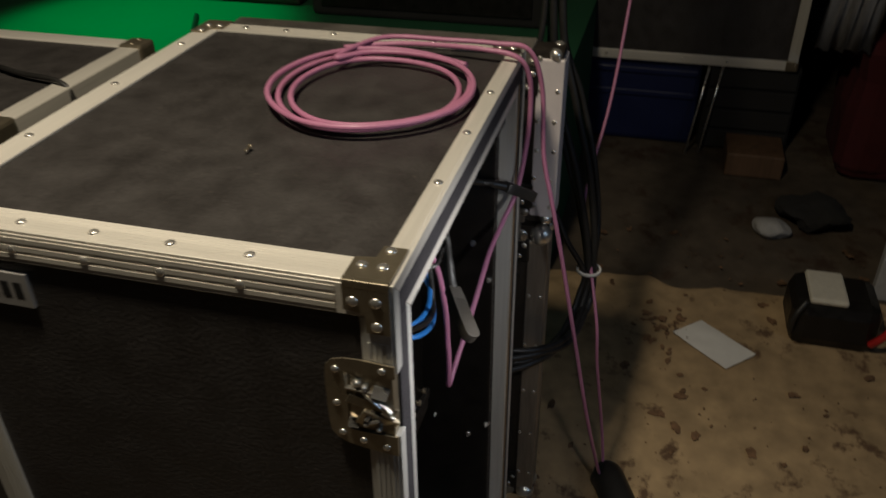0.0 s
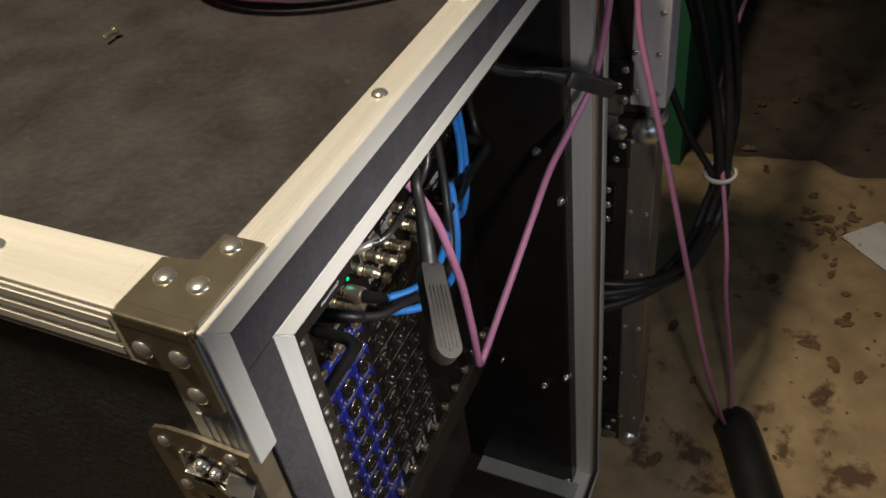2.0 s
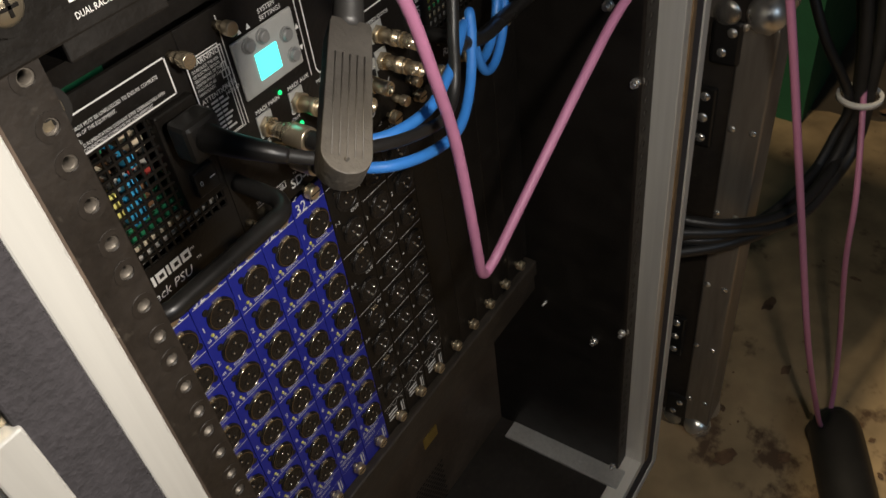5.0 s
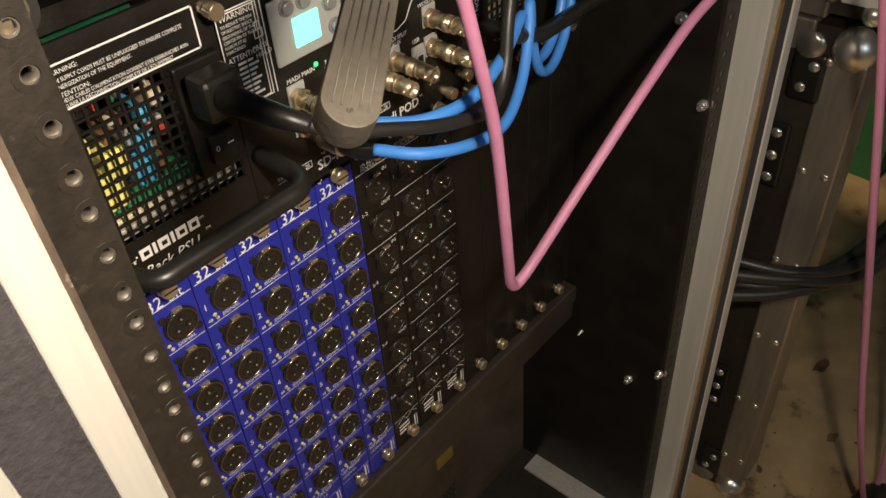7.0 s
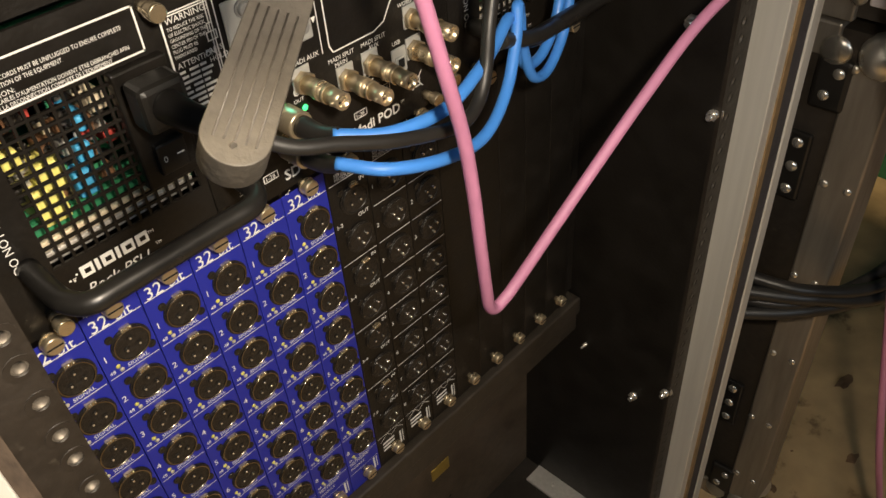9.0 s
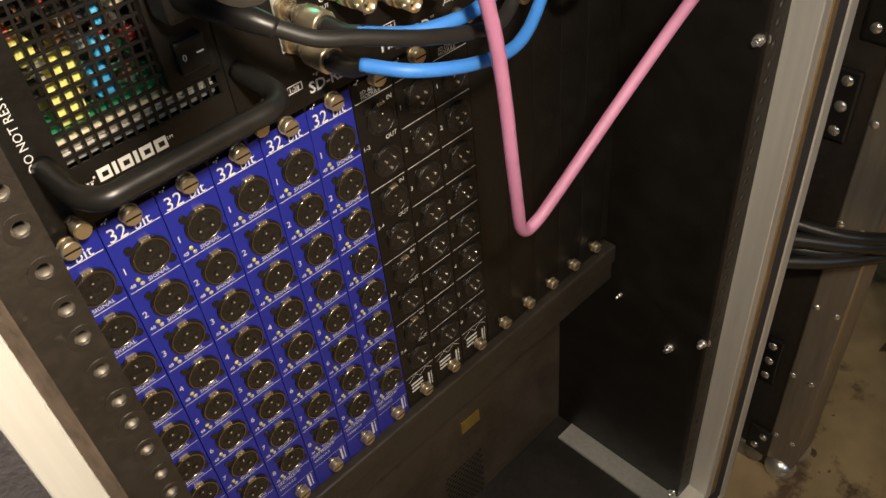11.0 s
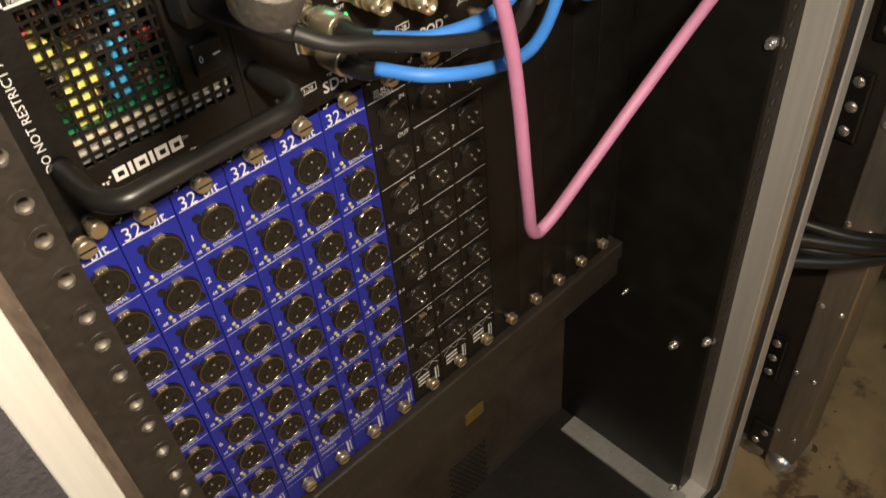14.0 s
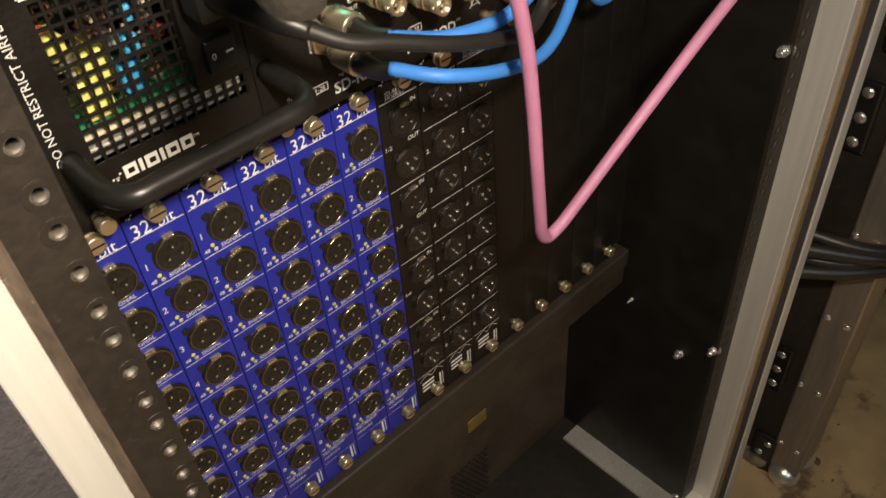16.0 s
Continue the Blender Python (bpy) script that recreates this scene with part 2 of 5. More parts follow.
def ring(bm, c, r_out, r_in, depth, axis="y", seg=24, mi=0):
    tmp = bmesh.new()
    rows = []
    for r, z in ((r_in, -depth / 2), (r_out, -depth / 2), (r_out, depth / 2), (r_in, depth / 2)):
        rows.append([tmp.verts.new((r * math.cos(2 * math.pi * k / seg), r * math.sin(2 * math.pi * k / seg), z)) for k in range(seg)])
    for i in range(4):
        a, b = rows[i], rows[(i + 1) % 4]
        for k in range(seg):
            f = tmp.faces.new((a[k], a[(k + 1) % seg], b[(k + 1) % seg], b[k]))
            f.smooth = i in (1, 3)
    merge(bm, tmp, mi, Matrix.Translation(c) @ AIM[axis])
    return bm


def dome(bm, c, r, height, axis="y", sign=-1, seg=14, mi=0):
    """A rivet or screw head: a low dome over the point c along sign * axis."""
    tmp = bmesh.new()
    bmesh.ops.create_uvsphere(tmp, u_segments=seg, v_segments=8, radius=1)
    bmesh.ops.delete(tmp, geom=[v for v in tmp.verts if v.co.z < -0.01], context="VERTS")
    for f in tmp.faces:
        f.smooth = True
    way = {"x": Vector((sign, 0, 0)), "y": Vector((0, sign, 0)), "z": Vector((0, 0, sign))}[axis]
    merge(bm, tmp, mi, Matrix.Translation(c) @ way.to_track_quat("Z", "Y").to_matrix().to_4x4() @ Matrix.Diagonal((r, r, height, 1)))
    return bm


def smooth_line(points, per=8):
    pts = [Vector(p) for p in points]
    pts = [2 * pts[0] - pts[1]] + pts + [2 * pts[-1] - pts[-2]]
    out = []
    for i in range(1, len(pts) - 2):
        p0, p1, p2, p3 = pts[i - 1:i + 3]
        for k in range(per):
            t = k / per
            out.append(0.5 * (2 * p1 + (p2 - p0) * t + (2 * p0 - 5 * p1 + 4 * p2 - p3) * t * t + (3 * p1 - p0 - 3 * p2 + p3) * t ** 3))
    return out + [pts[-2]]


def tube(bm, points, r, seg=10, per=8, mi=0, smooth=True):
    line = smooth_line(points, per) if smooth else [Vector(p) for p in points]
    tang = [(line[min(i + 1, len(line) - 1)] - line[max(i - 1, 0)]).normalized() for i in range(len(line))]
    side = tang[0].orthogonal().normalized()
    rings = []
    for i, p in enumerate(line):
        side = (side - tang[i] * side.dot(tang[i])).normalized()
        up = tang[i].cross(side)
        rad = r(i / (len(line) - 1)) if callable(r) else r
        rings.append([bm.verts.new(p + rad * (math.cos(a) * side + math.sin(a) * up)) for a in (2 * math.pi * k / seg for k in range(seg))])
    for a, b in zip(rings, rings[1:]):
        for k in range(seg):
            f = bm.faces.new((a[k], a[(k + 1) % seg], b[(k + 1) % seg], b[k]))
            f.smooth, f.material_index = True, mi
    for f in (bm.faces.new(rings[0][::-1]), bm.faces.new(rings[-1])):
        f.material_index = mi
    return bm


def thing(name, at, label, category, group="", kind=""):
    ob = new(name)
    ob.location = at
    ob.empty_display_size = 0.05
    return tagged(ob, label, category, group, kind)


def origin_of(ob):
    p = Vector((0, 0, 0))
    while ob:
        p += ob.location
        ob = ob.parent
    return p


def mesh_ob(name, bm, materials):
    me = bpy.data.meshes.new(name)
    bmesh.ops.recalc_face_normals(bm, faces=bm.faces[:])
    bm.to_mesh(me)
    bm.free()
    for m in materials if isinstance(materials, (list, tuple)) else [materials]:
        me.materials.append(m)
    return new(name, me)


def part(name, bm, material, parent, label=""):
    """One mesh under a thing or a part; the mesh is written in world places."""
    bm.transform(Matrix.Translation(-origin_of(parent)))
    ob = mesh_ob(name, bm, material)
    ob.parent = parent
    return tagged(ob, label)


def again(ob, parent, offset):
    """The same mesh once more, under parent, at an offset."""
    o = ob.copy()
    scene.collection.objects.link(o)
    o.parent = parent
    o.location = offset
    return o


def etched(name, bm, material, parent, label=""):
    """Print or a field of tiny pieces, too small to pick apart."""
    return tagged(part(name, bm, material, parent, label), kind="stuff")


def solo(name, bm, material, label, category, group="", kind=""):
    return tagged(mesh_ob(name, bm, material), label, category, group, kind)


def words(bm, text, size, x, z, y, turn=0.0, align="LEFT", mi=0, shear=0.0, wide=1.0, bold=0.0):
    """Lettering in the plane y, read from -y: its lower corner or centre at x, z."""
    cu = bpy.data.curves.new("words", "FONT")
    cu.body, cu.size, cu.align_x, cu.shear, cu.resolution_u, cu.offset = text, size, align, shear, 2, bold * size
    ob = bpy.data.objects.new("words", cu)
    me = bpy.data.meshes.new_from_object(ob)
    me.transform(Matrix.Translation((x, y, z)) @ Matrix.Rotation(radians(90), 4, "X") @ Matrix.Rotation(radians(turn), 4, "Z") @ Matrix.Diagonal((wide, 1, 1, 1)))
    if mi:
        for p in me.polygons:
            p.material_index = mi
    bm.from_mesh(me)
    bpy.data.objects.remove(ob)
    bpy.data.curves.remove(cu)
    bpy.data.meshes.remove(me)
    return bm


def bar(bm, x0, x1, z0, z1, y, mi=0):
    f = bm.faces.new([bm.verts.new(p) for p in ((x0, y, z0), (x1, y, z0), (x1, y, z1), (x0, y, z1))])
    f.material_index = mi
    return bm


def frame_line(bm, x0, x1, z0, z1, y, w=0.0006):
    for a, b, c, d in ((x0, x1, z0, z0 + w), (x0, x1, z1 - w, z1), (x0, x0 + w, z0, z1), (x1 - w, x1, z0, z1)):
        bar(bm, a, b, c, d, y)
    return bm


# ---- the room ----
bm = bmesh.new()
bmesh.ops.create_grid(bm, x_segments=60, y_segments=60, size=6, matrix=Matrix.Translation((1.5, 0.5, FLOOR_Z)))
for v in bm.verts:
    v.co.z += 0.004 * (noise.noise(v.co * 1.7) - 0.3)
solo("floor", bm, FLOOR, "dirty concrete floor with stains, base darkened for shade", "floor", kind="structure")
bm = bmesh.new()
box(bm, -4.5, 7.5, 6.4, 6.5, 0, 3.2)
solo("wall_north", bm, WALL, "dark unlit back wall", "wall", kind="structure")
bm = bmesh.new()
box(bm, -4.5, 7.5, -5.5, -5.4, 0, 3.2)
solo("wall_south", bm, WALL, "dark unlit wall", "wall", kind="structure")
bm = bmesh.new()
box(bm, 7.4, 7.5, -5.4, 6.4, 0, 3.2)
solo("wall_east", bm, WALL, "dark unlit wall", "wall", kind="structure")
bm = bmesh.new()
box(bm, -4.5, -4.4, -5.4, 6.4, 0, 3.2)
solo("wall_west", bm, WALL, "dark unlit wall", "wall", kind="structure")
bm = bmesh.new()
box(bm, -4.5, 7.5, -5.5, 6.5, 3.2, 3.3)
solo("ceiling", bm, WALL, "dark ceiling", "ceiling", kind="structure")

# ---- sandy lit stretch of floor, paper, leaves ----
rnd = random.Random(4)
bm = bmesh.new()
# paler floor sheet; its ragged far edge stands for where the lamplight ends
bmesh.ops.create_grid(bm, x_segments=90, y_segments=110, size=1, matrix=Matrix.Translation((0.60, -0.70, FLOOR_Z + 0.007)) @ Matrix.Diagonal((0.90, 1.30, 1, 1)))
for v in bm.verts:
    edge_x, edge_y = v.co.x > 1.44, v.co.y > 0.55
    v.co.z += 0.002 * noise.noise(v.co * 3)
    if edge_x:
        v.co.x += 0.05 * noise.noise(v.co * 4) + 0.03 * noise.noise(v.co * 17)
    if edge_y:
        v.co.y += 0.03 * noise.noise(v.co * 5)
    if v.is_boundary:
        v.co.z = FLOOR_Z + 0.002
solo("floor_surface", bm, LIT_FLOOR, "sandy stretch of floor, paler to stand for its lit part", "board")

bm = bmesh.new()
corners = [Vector((1.242, -0.444, 0)), Vector((1.318, -0.521, 0)), Vector((1.198, -0.657, 0)), Vector((1.120, -0.579, 0))]
rows = []
for i in range(9):
    a = corners[0].lerp(corners[3], i / 8)
    b = corners[1].lerp(corners[2], i / 8)
    rows.append([bm.verts.new(a.lerp(b, j / 6) + Vector((0, 0, FLOOR_Z + 0.013 + 0.004 * noise.noise(Vector((i * 0.5, j * 0.6, 3)))))) for j in range(7)])
for i in range(8):
    for j in range(6):
        bm.faces.new((rows[i][j], rows[i][j + 1], rows[i + 1][j + 1], rows[i + 1][j])).smooth = True
solo("sheet_of_paper", bm, PAPER, "creased white sheet of paper lying on the floor", "paper")


def leaf_mesh(bm, x, y, z, size, turn, rnd):
    """A curled dry leaf with a ragged outline."""
    n = 13
    mid = bm.verts.new((x, y, z + size * 0.07))
    rim = []
    for k in range(n):
        a = 2 * math.pi * k / n
        r = size * rnd.uniform(0.55, 1.05)
        px, py = r * math.cos(a), r * 0.62 * math.sin(a)
        rim.append(bm.verts.new((x + px * math.cos(turn) - py * math.sin(turn), y + px * math.sin(turn) + py * math.cos(turn), z + size * rnd.uniform(0.0, 0.14))))
    for k in range(n):
        bm.faces.new((mid, rim[k], rim[(k + 1) % n]))


bm = bmesh.new()
for k in range(330):
    x, y = rnd.uniform(0.55, 1.8), rnd.uniform(-1.3, -0.15)
    leaf_mesh(bm, x, y, FLOOR_Z + 0.011, rnd.choice((0.002, 0.002, 0.003, 0.003, 0.004, 0.005, 0.007, 0.010, 0.014, 0.021)), rnd.uniform(0, 6.3), rnd)
for k in range(40):
    x, y = rnd.gauss(1.27, 0.05), rnd.gauss(-0.42, 0.035)
    leaf_mesh(bm, x, y, FLOOR_Z + 0.012, rnd.choice((0.008, 0.012, 0.018)), rnd.uniform(0, 6.3), rnd)
solo("dry_leaves", bm, LEAF, "scattered dry brown leaves and crumbs on the floor", "leaves", kind="stuff")

# ---- the flight case ----
X0, X1, Y0, Y1, ZB, ZT = -0.0975, 0.505, -0.130, 0.360, 0.100, 1.0775
case = thing("flight_case", (0.2, 0.1, FLOOR_Z), "black shock-mount flight case with aluminium edges, front lid off", "flight case")
bm = bmesh.new()
box(bm, X0 + 0.004, X1 - 0.004, Y0 + 0.012, Y1 - 0.004, ZT - 0.012, ZT - 0.003)
part("top_panel", bm, PLY, case, "scuffed black laminate top")
for name, a, b in (("side_panel", X0 + 0.003, X0 + 0.012), ("side_panel", X1 - 0.012, X1 - 0.003)):
    bm = bmesh.new()
    box(bm, a, b, Y0 + 0.012, Y1 - 0.004, ZB + 0.004, ZT - 0.0125)
    part(name, bm, PLY, case)
bm = bmesh.new()
box(bm, X0 + 0.0125, X1 - 0.0125, Y1 - 0.012, Y1 - 0.003, ZB + 0.004, ZT - 0.0125)
part("back_panel", bm, PLY, case)
bm = bmesh.new()
box(bm, X0 + 0.0125, X1 - 0.0125, Y0 + 0.012, Y1 - 0.0125, ZB + 0.003, ZB + 0.012)
part("base_panel", bm, PLY, case)


def ribs(bm, fixed, at, width, along, span, out, n=5):
    """Fine raised ribs along an extrusion's flange."""
    for k in range(n):
        c = at + (k + 0.5) * width / n
        h = width / n * 0.28
        dims = {along: span, fixed[0]: fixed[1], out: (c - h, c + h)}
        box(bm, *dims["x"], *dims["y"], *dims["z"])


W = 0.034
LATCH_Z0, LATCH_Z1 = 0.914, 0.986
# top edges: an angle each, its flat lying on the top and its side flange on the wall
bm = bmesh.new()
box(bm, X0 + 0.002, X1 - 0.002, Y0 + 0.0025, Y0 + 0.0200, ZT - 0.003, ZT + 0.0002, 0.0008)
ribs(bm, ("z", (ZT, ZT + 0.00036)), Y0 + 0.0040, 0.0145, "x", (X0 + 0.04, X1 - 0.04), "y", 7)
part("front_top_edge", bm, ALU_X, case)
bm = bmesh.new()
box(bm, X0 + W, X1 - W, Y1 - W, Y1, ZT - 0.003, ZT, 0.0008)
box(bm, X0 + W, X1 - W, Y1 - 0.003, Y1, ZT - W, ZT - 0.003, 0.0006)
part("back_top_edge", bm, ALU_X, case)
for a, b, s in ((X0, X0 + W, 1), (X1 - W, X1, -1)):
    bm = bmesh.new()
    box(bm, a, b, Y0 + 0.0205, Y1, ZT - 0.003, ZT, 0.0008)
    w0 = (X0 - 0.001, X0 + 0.003) if s == 1 else (X1 - 0.003, X1 + 0.001)
    box(bm, *w0, Y0 + 0.0025, Y1, ZT - W, ZT - 0.0032, 0.0006)
    ribs(bm, ("z", (ZT, ZT + 0.00016)), a + 0.003, W - 0.006, "y", (Y0 + 0.05, Y1 - 0.03), "x", 7)
    wall = X0 - 0.0016 if s == 1 else X1 + 0.001
    ribs(bm, ("x", (wall, wall + 0.0006)), ZT - W + 0.003, W - 0.008, "y", (Y0 + 0.05, Y1 - 0.03), "z", 3)
    part("side_top_edge", bm, ALU_Y, case)
# upright corner edges
for a, b in ((X0 - 0.001, X0 + 0.003), (X1 - 0.003, X1 + 0.001)):
    for ya, yb in ((Y0 + 0.0025, Y0 + 0.030), (Y1 - W, Y1 + 0.0005)):
        bm = bmesh.new()
        if a < 0 and ya < 0:
            box(bm, a, b, ya, yb, ZB, LATCH_Z0, 0.0006)
            box(bm, a, b, ya, yb, LATCH_Z1, ZT - W - 0.0005, 0.0006)
        else:
            box(bm, a, b, ya, yb, ZB, ZT - W - 0.0005, 0.0006)
        wall = a - 0.0006 if a < 0 else b
        spans = ((ZB + 0.01, LATCH_Z0), (LATCH_Z1, ZT - 0.06)) if a < 0 and ya < 0 else ((ZB + 0.01, ZT - 0.06),)
        for span in spans:
            ribs(bm, ("x", (wall, wall + 0.0006)), ya + 0.003, W - 0.014, "z", span, "y", 4)
        part("upright_edge", bm, ALU_Z, case)


def front_rim(parent, x0, x1, z0, z1, w, y0, y1, tongue, names, gap=None):
    """Mitred lengths of aluminium round an opening, with a gap for a latch where asked."""
    left_side = [((x0, z0), (x0, z1), (x0 + w, z1 - w), (x0 + w, z0 + w))]
    if gap:
        left_side = [((x0, z0), (x0, gap[0]), (x0 + w, gap[0]), (x0 + w, z0 + w)), ((x0, gap[1]), (x0, z1), (x0 + w, z1 - w), (x0 + w, gap[1]))]
    for name, quad, m in ((names[0], ((x0, z1), (x1, z1), (x1 - w, z1 - w), (x0 + w, z1 - w)), ALU_X), (names[1], ((x0, z0), (x1, z0), (x1 - w, z0 + w), (x0 + w, z0 + w)), ALU_X),
                          *[(names[2], quad, ALU_Z) for quad in left_side], (names[2], ((x1, z0), (x1, z1), (x1 - w, z1 - w), (x1 - w, z0 + w)), ALU_Z)):
        bm = bmesh.new()
        cx, cz = sum(p[0] for p in quad) / 4, sum(p[1] for p in quad) / 4
        front = [bm.verts.new((x, y0, z)) for x, z in quad]
        back = [bm.verts.new((x, y1, z)) for x, z in quad]
        bm.faces.new(front), bm.faces.new(back)
        for k in range(4):
            bm.faces.new((front[k], front[(k + 1) % 4], back[(k + 1) % 4], back[k]))
        bmesh.ops.bevel(bm, geom=bm.edges[:], offset=0.0009, segments=2, affect="EDGES", profile=0.5)
        if tongue:
            t0, t1 = w * 0.30, w * 0.62
            (xa, za), (xb, zb), (xc, zc), (xd, zd) = quad
            mid = lambda p, q, t: (p[0] + (q[0] - p[0]) * t, p[1] + (q[1] - p[1]) * t)
            inner = [mid(quad[0], quad[3], t0 / w), mid(quad[1], quad[2], t0 / w), mid(quad[1], quad[2], t1 / w), mid(quad[0], quad[3], t1 / w)]
            f1 = [bm.verts.new((x, y0 - 0.004, z)) for x, z in inner]
            f2 = [bm.verts.new((x, y0 + 0.001, z)) for x, z in inner]
            bm.faces.new(f1)
            for k in range(4):
                bm.faces.new((f1[k], f1[(k + 1) % 4], f2[(k + 1) % 4], f2[k]))
        part(name, bm, m, parent)


front_rim(case, X0, X1, ZB, ZT - 0.0005, 0.0140, Y0 - 0.0005, Y0 + 0.014, False, ("top_rim", "bottom_rim", "side_rim"), (LATCH_Z0, LATCH_Z1))
# foam lining between the shell and the inner frame
XI0, XI1, ZI0, ZI1 = -0.0606, 0.466, 0.146, 1.036
for name, x0, x1, z0, z1 in (("foam_strip", X0 + 0.012, X1 - 0.012, ZI1, ZT - 0.0125), ("foam_strip", X0 + 0.012, X1 - 0.012, ZB + 0.0125, ZI0),
                             ("foam_strip", X0 + 0.0125, XI0, ZI0 + 0.0005, ZI1 - 0.0005), ("foam_strip", XI1, X1 - 0.0125, ZI0 + 0.0005, ZI1 - 0.0005)):
    bm = bmesh.new()
    box(bm, x0, x1, Y0 + 0.0012, Y1 - 0.05, z0, z1, 0.001)
    part(name, bm, FOAM, case, "charcoal shock-absorbing foam")
for x in (X0 + 0.08, X1 - 0.08):
    for y in (Y0 + 0.08, Y1 - 0.08):
        bm = bmesh.new()
        box(bm, x - 0.03, x + 0.03, y - 0.03, y + 0.03, FLOOR_Z, ZB + 0.002, 0.004)
        part("foot", bm, BLACK, case)


def corner_plate(x, sx, y, sy, label=""):
    """Riveted three-way steel corner brace: a flat on the top, one on the wall."""
    bm = bmesh.new()
    for pts in (((0, 0), (0.040, 0), (0.040, 0.031), (0.0225, 0.034), (0.0215, 0.052), (0, 0.052)),):
        vs = [bm.verts.new((x + sx * v, y + sy * u, ZT + 0.0008)) for u, v in pts]
        f = bm.faces.new(vs)
        r = bmesh.ops.extrude_face_region(bm, geom=[f])
        for v in [g for g in r["geom"] if isinstance(g, bmesh.types.BMVert)]:
            v.co.z += 0.0016
    wall = [(0.0, ZT - 0.001), (0.040, ZT - 0.001), (0.040, ZT - 0.027), (0.0215, ZT - 0.029), (0.0210, ZT - 0.048), (0.0, ZT - 0.048)]
    out = x - sx * 0.0020
    vs = [bm.verts.new((out, y + sy * u, z)) for u, z in wall]
    f = bm.faces.new(vs)
    r = bmesh.ops.extrude_face_region(bm, geom=[f])
    for v in [g for g in r["geom"] if isinstance(g, bmesh.types.BMVert)]:
        v.co.x -= sx * 0.0016
    xa, xb = sorted((out - sx * 0.0016, x + sx * 0.004))
    ya, yb = sorted((y, y + sy * 0.040))
    box(bm, xa - 0.0002, xb, ya, yb, ZT - 0.0050, ZT + 0.0026, 0.0012)
    plate = part("corner_plate", bm, STEEL, case, label)
    for u, v in ((0.0305, 0.021), (0.0125, 0.021), (0.0135, 0.046)):
        bm = bmesh.new()
        dome(bm, (x + sx * v, y + sy * u, ZT + 0.0024), 0.0052, 0.0024, "z", 1)
        part("rivet", bm, CHROME, plate)
    for u, z in ((0.0115, ZT - 0.017), (0.0315, ZT - 0.018), (0.0115, ZT - 0.041)):
        bm = bmesh.new()
        dome(bm, (out - sx * 0.0016, y + sy * u, z), 0.0052, 0.0024, "x", -sx)
        part("rivet", bm, CHROME, plate)


corner_plate(X0, 1, Y0 + 0.0025, 1, "zinc-plated steel corner brace with rivets")
corner_plate(X1, -1, Y0 + 0.0025, 1)
corner_plate(X0, 1, Y1, -1)
corner_plate(X1, -1, Y1, -1)
for x in (0.08, 0.199, 0.32):
    bm = bmesh.new()
    dome(bm, (x, Y0 + 0.0112, ZT + 0.0006), 0.0048, 0.0022, "z", 1)
    part("rivet", bm, CHROME, case)
for y in (0.00, 0.075, 0.15, 0.225, 0.29):
    for x in (X0 + 0.015, X1 - 0.015):
        bm = bmesh.new()
        dome(bm, (x, y, ZT + 0.0004), 0.0048, 0.0022, "z", 1)
        part("rivet", bm, CHROME, case)
    bm = bmesh.new()
    dome(bm, (X0 - 0.0012, y + 0.005, ZT - 0.020), 0.0048, 0.0022, "x", -1)
    part("rivet", bm, CHROME, case)
for x in (0.08, 0.24, 0.40):
    bm = bmesh.new()
    dome(bm, (x, Y1 - 0.015, ZT + 0.0004), 0.0048, 0.0022, "z", 1)
    part("rivet", bm, CHROME, case)

# inner shock-mounted frame
inner = thing("inner_rack_frame", (0.2, -0.1, ZI0), "black inner rack box with silver aluminium front rim", "rack frame")
front_rim(inner, XI0, XI1, ZI0, ZI1, 0.0135, Y0 + 0.002, Y0 + 0.026, False, ("top_rim", "bottom_rim", "side_rim"))
IX0, IX1, IZ0, IZ1 = XI0 + 0.012, XI1 - 0.012, ZI0 + 0.012, ZI1 - 0.012
for name, d in (("side_wall", (XI0, IX0 - 0.001, Y0 + 0.0265, 0.30, ZI0, ZI1)), ("side_wall", (IX1 + 0.001, XI1, Y0 + 0.0265, 0.30, ZI0, ZI1)),
                ("roof_board", (IX0, IX1, Y0 + 0.0265, 0.30, IZ1, ZI1)), ("floor_surface", (IX0, IX1, Y0 + 0.0265, 0.30, ZI0, IZ0)), ("rear_board", (IX0, IX1, 0.27, 0.30, IZ0, IZ1))):
    bm = bmesh.new()
    box(bm, *d)
    part(name, bm, BLACK_WALL, inner)
bm = bmesh.new()
box(bm, XI0 + 0.0136, XI0 + 0.0188, Y0 + 0.0140, Y0 + 0.027, IZ0 + 0.002, IZ1 - 0.002)
part("plywood_edge", bm, WORN_PLY, inner, "worn brown plywood edge")
# thin raw plywood line beside the right rim
bm = bmesh.new()
box(bm, XI1 - 0.0015, XI1 + 0.0065, Y0 + 0.0006, Y0 + 0.020, ZI0 + 0.002, ZI1 - 0.002)
part("plywood_edge", bm, PLY_EDGE, inner, "raw brown plywood edge")


